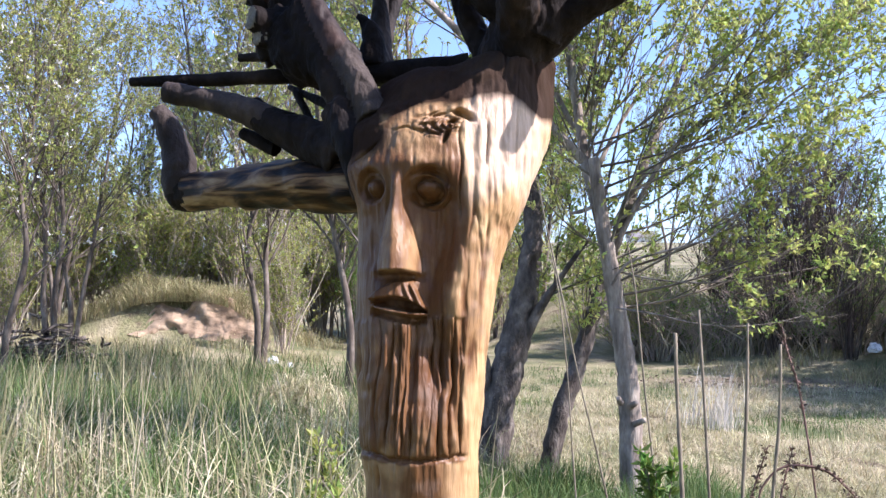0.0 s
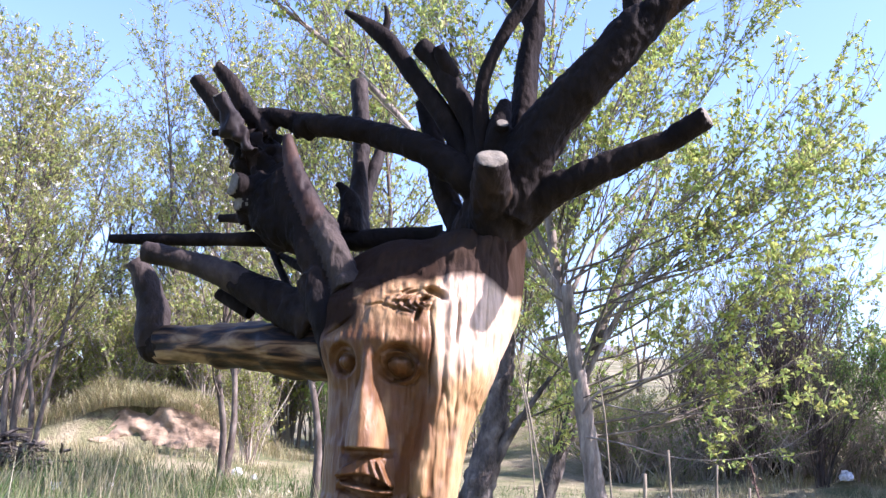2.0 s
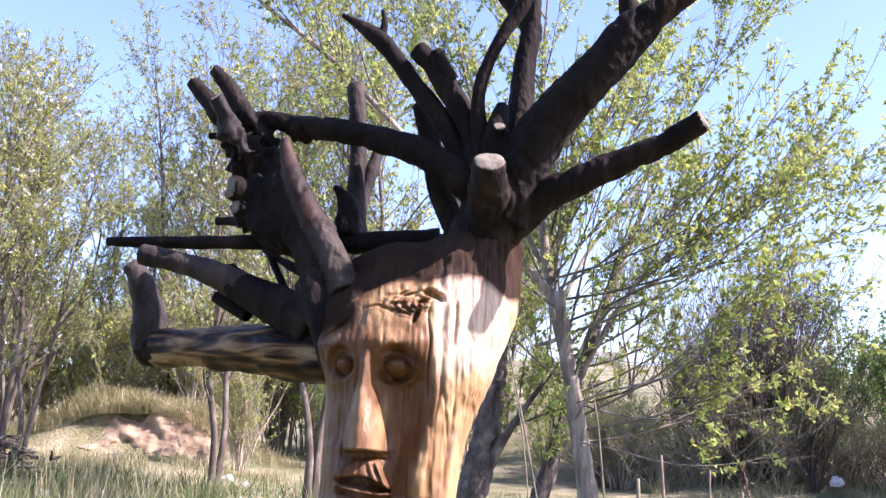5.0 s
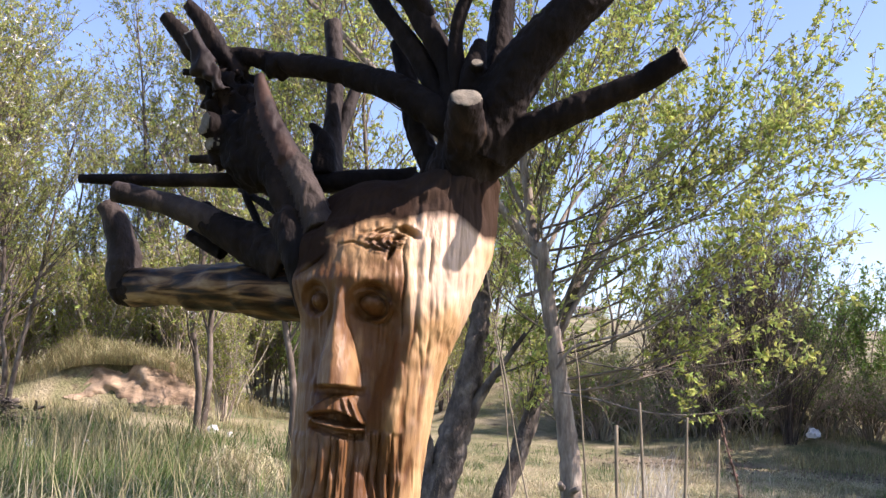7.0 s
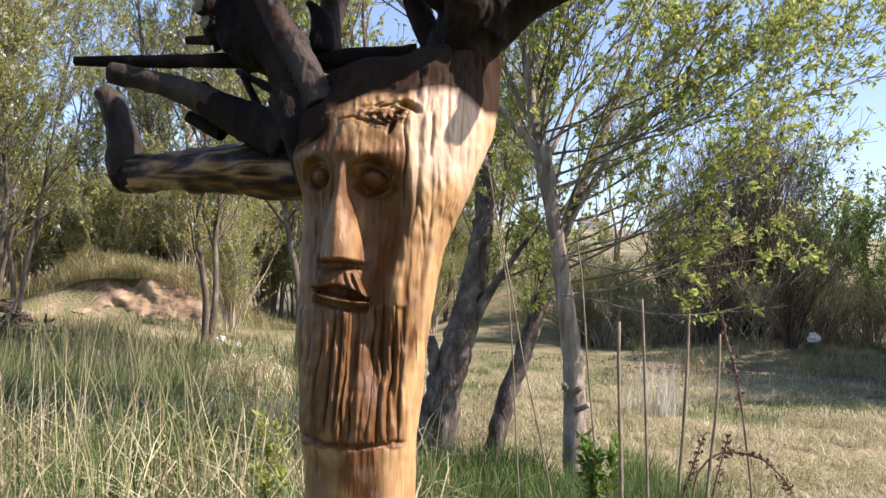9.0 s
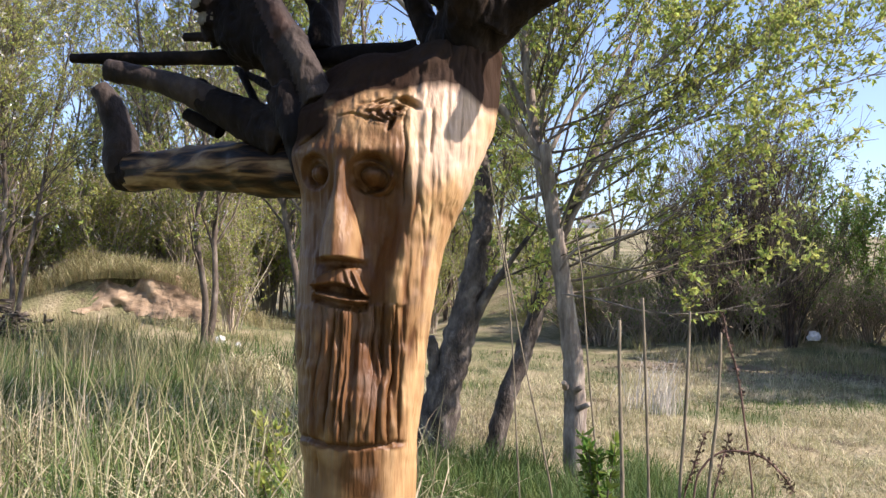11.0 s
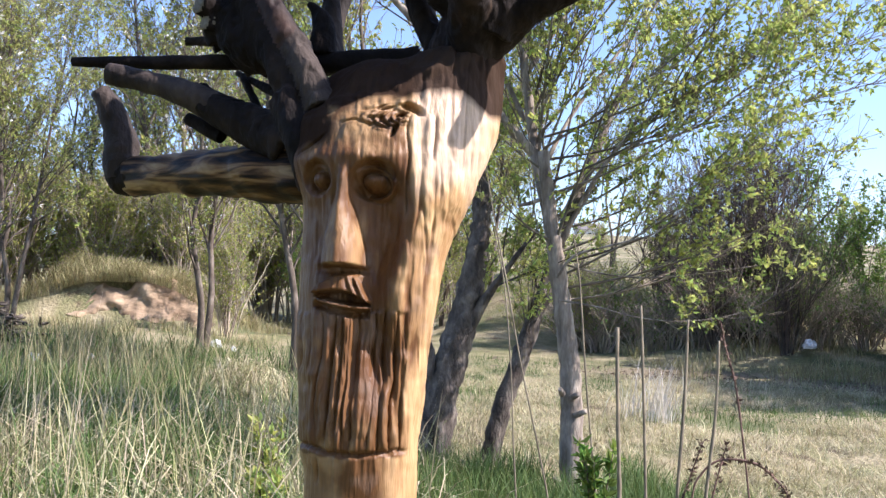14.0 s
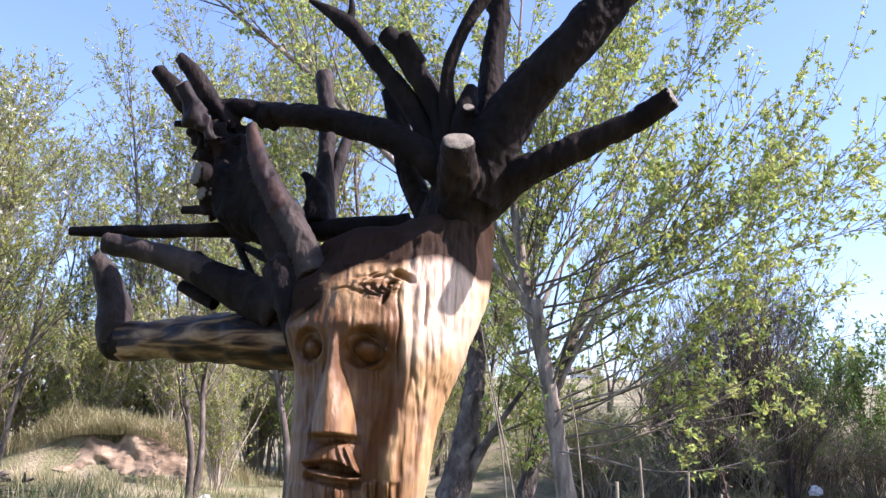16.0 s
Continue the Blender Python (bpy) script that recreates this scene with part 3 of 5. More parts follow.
    d -= 0.012 * bell(z, 2.085 + 0.75 * (x + 0.26), 0.004) * bell(x, -0.235, 0.035, 4)
    d += (0.0045 * (vnoise(x * 130, z * 13, 41.0) - 0.5) + 0.005 * (vnoise(x * 60, z * 40, 43.0) - 0.5)) * smoothstep(1.15, 1.30, z)
    # loose tool marks below the beard
    d += 0.003 * (vnoise(x * 22, z * 9, 6.0) - 0.5)
    d -= 0.008 * bell(x, -0.19 + 0.06 * (1.27 - z), 0.004) * bell(z, 1.225, 0.03, 4)
    # over the brown wood colour, hollows get painted shade and the nose painted light
    nose = ridge * tip * smoothstep(2.06, 2.0, z)
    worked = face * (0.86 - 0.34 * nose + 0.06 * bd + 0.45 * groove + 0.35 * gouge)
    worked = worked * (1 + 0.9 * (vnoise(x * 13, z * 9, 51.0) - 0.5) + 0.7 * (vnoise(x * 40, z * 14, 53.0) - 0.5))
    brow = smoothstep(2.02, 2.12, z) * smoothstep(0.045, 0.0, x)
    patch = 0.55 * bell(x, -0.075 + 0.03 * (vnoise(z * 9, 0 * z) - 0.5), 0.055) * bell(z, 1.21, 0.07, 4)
    stain_and_shade = np.clip(worked, 0, 1.25) + 0.7 * sock_shade + 0.26 * brow + 0.20 * kn + zone * (0.10 + 0.42 * flute + 0.18 * smoothstep(0.5, 0.7, vnoise(x * 20, z * 3, 23.0))) + patch + (0.20 + 0.25 * vnoise(x * 9, z * 7, 91.0)) * smoothstep(1.30, 1.26, z) * smoothstep(0.09, -0.02, x)
    return d, stain_and_shade


def fused_boughs():
    """All limbs grown together into one skin, with knotty bark; each face keeps the kind of the limb that it lies on."""
    rough, slim = Soup(), Soup()
    lines, kinds, ends = [], [], []
    for i, (key, pts) in enumerate(BOUGHS.items()):
        p = curve(pts, 9)
        swell = 1 + 0.06 * (vnoise(np.arange(len(p)) * 0.30 + i * 7, 0.5) - 0.5)
        rad = np.maximum(p[:, 3], 0.006) * swell
        if key in SLIM:
            slim.tube(p[:, :3], rad, 30 if key in ("L7", "L7b") else 14, SKIN.get(key, 1), cap=2 if key in CUT else SKIN.get(key, 1), rough=0.14, seed=i * 3.1)
            continue
        rough.tube(p[:, :3], rad, 18, 0, cap=0)
        a = rough.n - 19 - len(p) * 18
        rough.f.append(tuple(reversed(range(a, a + 18))))
        rough.s.append(0)
        lines.append(np.c_[p[:, :3], rad])
        kinds += [SKIN.get(key, 1)] * len(p)
        if key in CUT:
            way = p[-1, :3] - p[-3, :3]
            ends.append((p[-1, :3], way / np.linalg.norm(way), rad[-1]))
    tmp = rough.make("rough_limbs", [M_CHAR])
    mod = tmp.modifiers.new("fuse", "REMESH")
    mod.mode, mod.voxel_size, mod.use_smooth_shade = "VOXEL", 0.0062, True
    sm = tmp.modifiers.new("settle", "SMOOTH")
    sm.factor, sm.iterations = 0.5, 2
    got = tmp.evaluated_get(bpy.context.evaluated_depsgraph_get()).to_mesh()
    nv, nf = len(got.vertices), len(got.polygons)
    co, no = np.empty(nv * 3), np.empty(nv * 3)
    got.vertices.foreach_get("co", co)
    got.vertices.foreach_get("normal", no)
    co, no = co.reshape(-1, 3), no.reshape(-1, 3)
    faces = [tuple(f.vertices) for f in got.polygons]
    old = tmp.data
    bpy.data.objects.remove(tmp)
    bpy.data.meshes.remove(old)
    pts = np.vstack(lines)
    kinds = np.array(kinds)
    near = np.empty(nv, dtype=int)
    for k in range(0, nv, 4000):
        q = co[k:k + 4000, None, :] - pts[None, :, :3]
        near[k:k + 4000] = np.argmin(np.sqrt((q ** 2).sum(-1)) - pts[None, :, 3], 1)
    r = pts[near, 3]
    x, y, z = co.T
    amp = np.clip(r, 0.012, 0.08)
    burl = smoothstep(2.95, 3.01, y) * smoothstep(-0.36, -0.44, x) * smoothstep(2.25, 2.35, z) * smoothstep(2.85, 2.75, z)
    d = amp * (0.10 * (vnoise(x * 16, y * 16, z * 16) - 0.5) + 0.10 * (vnoise(x * 55, y * 55, z * 55) - 0.5)) + burl * (0.10 * (vnoise(x * 17 + 4, y * 17, z * 17) - 0.5) + 0.075 * (vnoise(x * 38, y * 38, z * 38) - 0.5))
    d -= 0.005 * smoothstep(0.60, 0.72, vnoise(x * 34, y * 34, z * 10))
    co = co + no * d[:, None]
    owner = kinds[near]
    out = owner[[f[0] for f in faces]]
    mid, fn = co[[f[0] for f in faces]], no[[f[0] for f in faces]]
    for at, way, rad in ends:
        hit = (np.linalg.norm(mid - at, axis=1) < rad * 1.25) & (fn @ way > 0.72)
        out[hit] = 2
    n = len(co)
    co = np.vstack([co] + slim.v)
    faces += [tuple(k + n for k in f) for f in slim.f]
    return (co, faces), out.tolist() + slim.s


SLIM = {"L5", "S1", "S2", "S3", "S4", "S5", "R2b", "R2c", "R7t", "M2", "R4", "L6b", "R7A", "R7B", "R7k", "L7", "L7b", "R5w"}
SKIN = {"L7": 3, "L3": 5, "L2b": 5, "L3b": 4, "L7b": 4, "L6b": 4, "M1": 4, "M2": 4, "R5": 1, "N1": 6, "R6": 6, "N3": 6, "N5": 6, "N4": 6, "L1": 6, "L7c": 1}


def build_carved_tree():
    tb = np.array(TRUNK)
    zs = np.concatenate([np.arange(-0.56, 1.10, 0.04), np.arange(1.10, 2.30, 0.004), np.arange(2.30, 2.451, 0.008)])
    th = np.concatenate([np.linspace(np.pi * 0.97, np.pi * 2.06, 270, endpoint=False), np.linspace(np.pi * 2.06, np.pi * 2.97, 40, endpoint=False)])
    sm = lambda k: np.interp(zs, *(lambda c: (c[:, 0], c[:, 1]))(curve(tb[:, [0, k]], 8)))
    cx, rx, cy, ry = (sm(k)[:, None] for k in (1, 2, 3, 4))
    Z = np.repeat(zs[:, None], len(th), 1)
    c, s = np.cos(th)[None], np.sin(th)[None]
    x, y = cx + rx * c, cy + ry * s
    front = smoothstep(0.15, -0.15, s + 0 * Z)
    d, stain_and_shade = carving(x, Z)
    low = (vnoise(c * 2.2 + 3, s * 2.2, Z * 1.3) - 0.5) * 0.030 * (1 - front * smoothstep(1.2, 1.35, Z) * 0.6)
    ux, uy = c * 0.55 - 0.05 * front, s * 0.55 - 0.45 * front
    nl = np.sqrt(ux ** 2 + uy ** 2)
    nx = np.where(front > 0.01, ux / nl, c)
    ny = np.where(front > 0.01, uy / nl, s)
    amp = d * front + low
    x, y = x + nx * amp, y + ny * amp
    amp2 = 0.016 * smoothstep(2.20, 2.28, Z) * (vnoise(x * 24, y * 24, Z * 30) - 0.5) + 0.010 * smoothstep(2.20, 2.28, Z) * (vnoise(x * 60, y * 60, Z * 20) - 0.5)
    x, y = x + c * amp2, y + s * amp2
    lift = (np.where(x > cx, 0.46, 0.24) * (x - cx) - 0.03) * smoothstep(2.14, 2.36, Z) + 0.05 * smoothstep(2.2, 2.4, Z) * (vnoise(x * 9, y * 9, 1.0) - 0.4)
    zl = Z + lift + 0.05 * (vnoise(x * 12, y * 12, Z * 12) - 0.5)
    # dark tone above this edge: crown bark plus the limbs' shadow, painted as colour
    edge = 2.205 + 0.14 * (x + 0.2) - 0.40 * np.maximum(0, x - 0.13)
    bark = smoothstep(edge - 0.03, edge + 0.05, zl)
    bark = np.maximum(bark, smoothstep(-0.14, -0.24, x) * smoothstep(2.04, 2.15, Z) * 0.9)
    # painted sunlight: a paler tone where the sun strikes the upper right side
    painted_sun = smoothstep(0.02, 0.06, x) * smoothstep(1.93, 2.05, Z) * smoothstep(0.34, 0.20, x) * 0.55
    V = np.stack([x, y, Z + lift], -1).reshape(-1, 3)
    n, m = len(zs), len(th)
    soup = Soup()
    I = np.arange(n * m).reshape(n, m)
    J = np.roll(I, -1, 1)
    F = np.stack([I[:-1], J[:-1], J[1:], I[1:]], -1).reshape(-1, 4)
    soup.v.append(V)
    soup.n = len(V)
    soup.f = list(map(tuple, F.tolist()))
    soup.s = [0] * len(F)
    fused, owner = fused_boughs()
    soup.add(*fused, slot=1)
    soup.s[len(F):] = owner
    soup.v = [v * SIZE + np.array(SET) for v in soup.v]
    ob = soup.make("carved_tree", [M_CARVED, M_CHAR, M_CUT, M_ARM, M_GREYBARK, M_REDBARK, M_NECK])
    me = ob.data
    for key, arr in (("stain_and_shade", stain_and_shade * front), ("bark", bark), ("painted_sun", painted_sun * front)):
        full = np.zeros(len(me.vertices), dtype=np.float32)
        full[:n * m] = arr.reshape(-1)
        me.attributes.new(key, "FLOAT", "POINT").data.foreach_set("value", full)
    return tagged(ob, "upright trunk carved as a bearded face under dark sawn limbs", "wood carving")


# limbs: x, y, z and radius along each
CUT = {"R1", "R6", "L1", "L2", "L2b", "L3", "L4b", "L4c", "L6b", "L7b", "R7A", "S1", "S2", "R5w"}
BOUGHS = {
    "N1": [(0.12, 2.94, 2.20, 0.08), (0.150, 2.93, 2.32, 0.095), (0.185, 2.88, 2.43, 0.105), (0.225, 2.82, 2.54, 0.092), (0.25, 2.79, 2.62, 0.065)],
    "N2": [(-0.14, 2.88, 2.02, 0.12), (-0.22, 2.89, 2.11, 0.10), (-0.28, 2.91, 2.18, 0.075), (-0.32, 2.93, 2.22, 0.05)],
    "N3": [(-0.20, 2.92, 2.22, 0.06), (-0.06, 2.93, 2.27, 0.07), (0.10, 2.92, 2.36, 0.09)],
    "R1": [(0.190, 2.900, 2.400, 0.0500), (0.267, 2.815, 2.448, 0.0523), (0.348, 2.730, 2.518, 0.0506), (0.440, 2.672, 2.564, 0.0462), (0.577, 2.615, 2.619, 0.0383), (0.676, 2.558, 2.657, 0.0357), (0.766, 2.500, 2.709, 0.0336)],
    "R2": [(0.236, 2.780, 2.464, 0.0900), (0.310, 2.729, 2.666, 0.0817), (0.394, 2.676, 2.788, 0.0736), (0.494, 2.625, 2.890, 0.0675), (0.588, 2.595, 2.999, 0.0652), (0.673, 2.565, 3.074, 0.0460), (0.841, 2.535, 3.181, 0.0363), (1.001, 2.505, 3.276, 0.0299)],
    "R2b": [(0.607, 2.660, 3.047, 0.0382), (0.591, 2.660, 3.129, 0.0271), (0.579, 2.660, 3.222, 0.0239), (0.568, 2.660, 3.336, 0.0207)],
    "R2c": [(0.653, 2.650, 3.091, 0.0222), (0.687, 2.660, 3.187, 0.0096), (0.691, 2.660, 3.219, 0.0064)],
    "R3": [(0.281, 2.820, 2.529, 0.0507), (0.284, 2.840, 2.717, 0.0460), (0.293, 2.860, 2.855, 0.0429), (0.306, 2.880, 3.018, 0.0380), (0.323, 2.890, 3.142, 0.0382), (0.271, 2.900, 3.225, 0.0366), (0.199, 2.920, 3.333, 0.0316), (0.143, 2.940, 3.445, 0.0265)],
    "R3b": [(0.327, 2.880, 3.158, 0.0294), (0.333, 2.880, 3.280, 0.0259), (0.340, 2.880, 3.403, 0.0225)],
    "R4": [(0.169, 2.780, 2.656, 0.0283), (0.150, 2.770, 2.816, 0.0232), (0.167, 2.760, 2.924, 0.0215), (0.224, 2.750, 3.055, 0.0214), (0.286, 2.740, 3.159, 0.0230), (0.318, 2.730, 3.262, 0.0180)],
    "R5": [(0.200, 2.780, 2.600, 0.0430), (0.206, 2.750, 2.700, 0.0400), (0.216, 2.760, 2.775, 0.0300), (0.226, 2.770, 2.825, 0.0200)],
    "R5w": [(0.208, 2.775, 2.690, 0.0240), (0.212, 2.735, 2.715, 0.0230), (0.213, 2.708, 2.733, 0.0200)],
    "R6": [(0.190, 2.900, 2.300, 0.0650), (0.195, 2.840, 2.390, 0.0720), (0.190, 2.760, 2.470, 0.0670), (0.182, 2.670, 2.535, 0.0590), (0.179, 2.610, 2.594, 0.0493)],
    "R7A": [(0.160, 2.800, 2.607, 0.0437), (0.135, 2.820, 2.749, 0.0372), (0.070, 2.840, 2.874, 0.0375), (0.008, 2.860, 2.978, 0.0343), (-0.044, 2.870, 3.037, 0.0293)],
    "R7k": [(0.065, 2.840, 2.921, 0.0273), (0.029, 2.820, 2.978, 0.0254), (0.013, 2.810, 3.011, 0.0202)],
    "R7B": [(0.111, 2.840, 2.652, 0.0409), (0.044, 2.870, 2.798, 0.0327), (-0.063, 2.900, 2.947, 0.0313), (-0.144, 2.920, 3.064, 0.0298), (-0.224, 2.940, 3.133, 0.0212), (-0.300, 2.960, 3.186, 0.0089)],
    "R7t": [(-0.165, 2.920, 3.097, 0.0140), (-0.158, 2.920, 3.148, 0.0105), (-0.166, 2.920, 3.192, 0.0053)],
    "R7C": [(0.105, 2.920, 2.451, 0.0421), (0.046, 2.960, 2.597, 0.0391), (0.016, 3.000, 2.751, 0.0343), (-0.033, 3.030, 2.907, 0.0255)],
    "R8": [(0.190, 2.820, 2.540, 0.0600), (0.105, 2.820, 2.600, 0.0560), (-0.014, 2.850, 2.682, 0.0479), (-0.144, 2.920, 2.741, 0.0438), (-0.279, 2.980, 2.787, 0.0412), (-0.420, 3.050, 2.818, 0.0385), (-0.589, 3.120, 2.871, 0.0244)],
    "L1": [(-0.475, 3.100, 2.695, 0.0448), (-0.628, 3.120, 2.875, 0.0357), (-0.698, 3.130, 2.979, 0.0301), (-0.759, 3.130, 3.038, 0.0245)],
    "L2": [(-0.583, 3.080, 2.664, 0.0556), (-0.672, 3.080, 2.799, 0.0408), (-0.758, 3.090, 2.915, 0.0316), (-0.817, 3.100, 2.981, 0.0261)],
    "L2b": [(-0.590, 3.000, 2.689, 0.0344), (-0.634, 3.000, 2.765, 0.0309), (-0.674, 3.000, 2.831, 0.0273), (-0.705, 3.000, 2.885, 0.0275)],
    "L3": [(-0.339, 2.870, 2.440, 0.0470), (-0.405, 2.900, 2.568, 0.0360), (-0.444, 2.930, 2.667, 0.0259), (-0.463, 2.950, 2.741, 0.0169)],
    "L3b": [(-0.225, 2.790, 2.225, 0.0480), (-0.238, 2.800, 2.263, 0.0460), (-0.279, 2.830, 2.352, 0.0468), (-0.324, 2.870, 2.429, 0.0478), (-0.359, 2.900, 2.478, 0.0431)],
    "L3d": [(-0.255, 2.830, 2.150, 0.0560), (-0.300, 2.845, 2.250, 0.0520), (-0.352, 2.870, 2.350, 0.0520), (-0.410, 2.920, 2.470, 0.0600), (-0.480, 2.970, 2.590, 0.0680)],
    "N4": [(-0.15, 2.89, 2.10, 0.10), (-0.24, 2.88, 2.14, 0.085), (-0.33, 2.90, 2.15, 0.07), (-0.42, 2.94, 2.16, 0.055)],
    "N5": [(-0.268, 2.765, 1.980, 0.0120), (-0.278, 2.775, 2.060, 0.0300), (-0.292, 2.800, 2.150, 0.0500), (-0.330, 2.850, 2.260, 0.0600)],
    "L7c": [(-0.860, 3.340, 2.078, 0.0600), (-0.918, 3.392, 2.078, 0.0680), (-0.957, 3.410, 2.085, 0.0660), (-0.964, 3.410, 2.140, 0.0610)],
    "L4": [(-0.400, 2.930, 2.400, 0.0550), (-0.470, 2.980, 2.470, 0.0900), (-0.535, 3.040, 2.560, 0.0900), (-0.600, 3.080, 2.660, 0.0640)],
    "L4b": [(-0.555, 3.020, 2.562, 0.0532), (-0.594, 2.980, 2.569, 0.0451), (-0.625, 2.950, 2.573, 0.0411)],
    "L4c": [(-0.551, 3.030, 2.498, 0.0493), (-0.582, 2.990, 2.506, 0.0375), (-0.607, 2.960, 2.513, 0.0279)],
    "L5": [(0.054, 2.980, 2.433, 0.0394), (-0.147, 3.000, 2.421, 0.0361), (-0.332, 3.030, 2.414, 0.0310), (-0.559, 3.060, 2.416, 0.0258), (-0.825, 3.090, 2.409, 0.0205), (-1.049, 3.110, 2.407, 0.0150)],
    "L6": [(-0.311, 2.860, 2.122, 0.0780), (-0.407, 2.910, 2.174, 0.0700), (-0.523, 2.950, 2.228, 0.0560), (-0.640, 2.978, 2.286, 0.0420)],
    "L7": [(-0.120, 2.860, 2.020, 0.0900), (-0.258, 2.860, 2.034, 0.0900), (-0.401, 2.940, 2.050, 0.0880), (-0.569, 3.080, 2.066, 0.0741), (-0.776, 3.260, 2.074, 0.0625), (-0.918, 3.390, 2.080, 0.0650)],
    "L7b": [(-0.957, 3.410, 2.074, 0.0618), (-0.968, 3.410, 2.154, 0.0618), (-0.989, 3.410, 2.256, 0.0515), (-1.026, 3.410, 2.337, 0.0432), (-1.056, 3.410, 2.381, 0.0350)],
    "S1": [(-0.545, 3.000, 2.169, 0.0252), (-0.664, 3.050, 2.228, 0.0202)],
    "S2": [(-0.534, 3.100, 2.495, 0.0187), (-0.704, 3.150, 2.501, 0.0152)],
    "S3": [(-0.636, 3.100, 2.791, 0.0149), (-0.745, 3.120, 2.793, 0.0113)],
    "S4": [(-0.432, 3.050, 2.244, 0.0128), (-0.515, 3.150, 2.389, 0.0114)],
    "S5": [(-0.348, 3.000, 2.297, 0.0162), (-0.448, 3.100, 2.355, 0.0149), (-0.544, 3.200, 2.416, 0.0096)],
    "M1": [(-0.222, 3.050, 2.404, 0.0440), (-0.232, 3.100, 2.569, 0.0354), (-0.237, 3.150, 2.783, 0.0303), (-0.262, 3.200, 3.030, 0.0328)],
    "M2": [(-0.224, 3.100, 2.530, 0.0261), (-0.192, 3.150, 2.683, 0.0228), (-0.162, 3.200, 2.812, 0.0174)],
    "M3": [(-0.250, 3.020, 2.435, 0.0472), (-0.252, 3.040, 2.534, 0.0366), (-0.276, 3.050, 2.593, 0.0220), (-0.306, 3.060, 2.618, 0.0092)],
    "L6b": [(-0.560, 2.962, 2.246, 0.0480), (-0.659, 2.980, 2.293, 0.0440), (-0.796, 3.010, 2.332, 0.0362), (-0.906, 3.030, 2.356, 0.0346)],
}
build_carved_tree()


# ---- trees ----
class Tree:
    """Branch lines with radii, and the knots from which leaves grow."""

    def __init__(self, seed):
        self.rng = np.random.default_rng(seed)
        self.lines, self.knots, self.ways = [], [], []

    def limb(self, pts, spec, level=0, per=5):
        p = curve(pts, per)
        self.lines.append((p[:, :3], np.maximum(p[:, 3], 0.0025), level))
        self.fork(p[:, :3], p[:, 3], spec, level)

    def fork(self, pts, rad, spec, level):
        r = self.rng
        n = spec["count"][level]
        total = np.linalg.norm(np.diff(pts, axis=0), axis=1).sum()
        n = max(1, int(round(n * (total if spec.get("per_metre") else 1) * r.uniform(0.8, 1.2))))
        for k in range(n):
            f = r.uniform(spec["begin"][level], 1.0)
            i = min(int(f * (len(pts) - 1)), len(pts) - 2)
            at = pts[i] + (pts[i + 1] - pts[i]) * (f * (len(pts) - 1) - i)
            tan = pts[i + 1] - pts[i]
            tan /= np.linalg.norm(tan) + 1e-9
            side = np.cross(tan, r.normal(size=3))
            side /= np.linalg.norm(side) + 1e-9
            a = r.uniform(*spec["angle"])
            way = tan * math.cos(a) + side * math.sin(a) + np.array([0, 0, spec["up"]])
            length = spec["length"][level] * r.uniform(0.55, 1.25) * (1.15 - 0.5 * f)
            self.sprout(at, way / np.linalg.norm(way), length, max(rad[i] * 0.55, 0.003), spec, level + 1)

    def sprout(self, at, way, length, radius, spec, level):
        r = self.rng
        n = spec.get("steps", (6, 6, 4, 4))[level]
        pts = [np.array(at)]
        for k in range(n - 1):
            way = way + r.normal(scale=spec["wander"], size=3) + np.array([0, 0, spec["up"] * 0.25])
            way /= np.linalg.norm(way)
            pts.append(pts[-1] + way * length / (n - 1))
        pts = np.array(pts)
        rad = np.linspace(min(radius, spec["thick"][level]), spec["tip"], n)
        self.lines.append((pts, rad, level))
        if level < len(spec["count"]):
            self.fork(pts, rad, spec, level)
        if level >= spec["leafy"]:
            m = max(1, int(length / spec["gap"]))
            for f in np.linspace(0.3, 1, m):
                i = min(int(f * (n - 1)), n - 2)
                self.knots.append(pts[i] + (pts[i + 1] - pts[i]) * (f * (n - 1) - i))
                self.ways.append(way)

    def wood(self, soup, slots=(0, 0, 0, 0), sides=(12, 7, 4, 3), bark_relief=0.12):
        for k, (p, rad, level) in enumerate(self.lines):
            soup.tube(p, rad, sides[min(level, 3)], slots[min(level, 3)], cap=slots[0] if level == 0 else None, rough=bark_relief if level == 0 else 0.0, seed=k)

    def foliage(self, soup, per, size, slot=0, spread=1.0, hang=0.0, share=1.0):
        if not self.knots:
            return
        k = np.array(self.knots)
        w = np.array(self.ways)
        keep = self.rng.random(len(k)) < share
        k, w = k[keep], w[keep]
        k, w = np.repeat(k, per, 0), np.repeat(w, per, 0)
        n = len(k)
        d = w * 0.5 + self.rng.normal(size=(n, 3)) * spread + np.array([0, 0, -hang])
        L = size * self.rng.uniform(0.55, 1.25, n)
        soup.leaves(k + self.rng.normal(scale=size * 0.25, size=(n, 3)), d, L, L * self.rng.uniform(0.4, 0.7, n), slot)


def tree_thing(name, at, label, tree, bark, leafs, category="tree", group="", per=4, size=0.05, hang=0.3, share=1.0, slots=(0, 0, 1, 1), leaf2=None, sides=(12, 7, 4, 3)):
    base = thing(name, at, label, category, group)
    soup = Soup()
    tree.wood(soup, slots, sides, 0.22 if bark is M_DARKTRUNK else 0.12)
    soup.make("trunk", [bark, M_TWIG], base)
    if leafs:
        crown = Soup()
        tree.foliage(crown, per, size, 0, hang=hang, share=share)
        if leaf2:
            tree.foliage(crown, max(2, per), size * leaf2[1], 1, share=leaf2[2])
        crown.make("crown", [leafs] + ([leaf2[0]] if leaf2 else []), base, smooth=False)
    return base


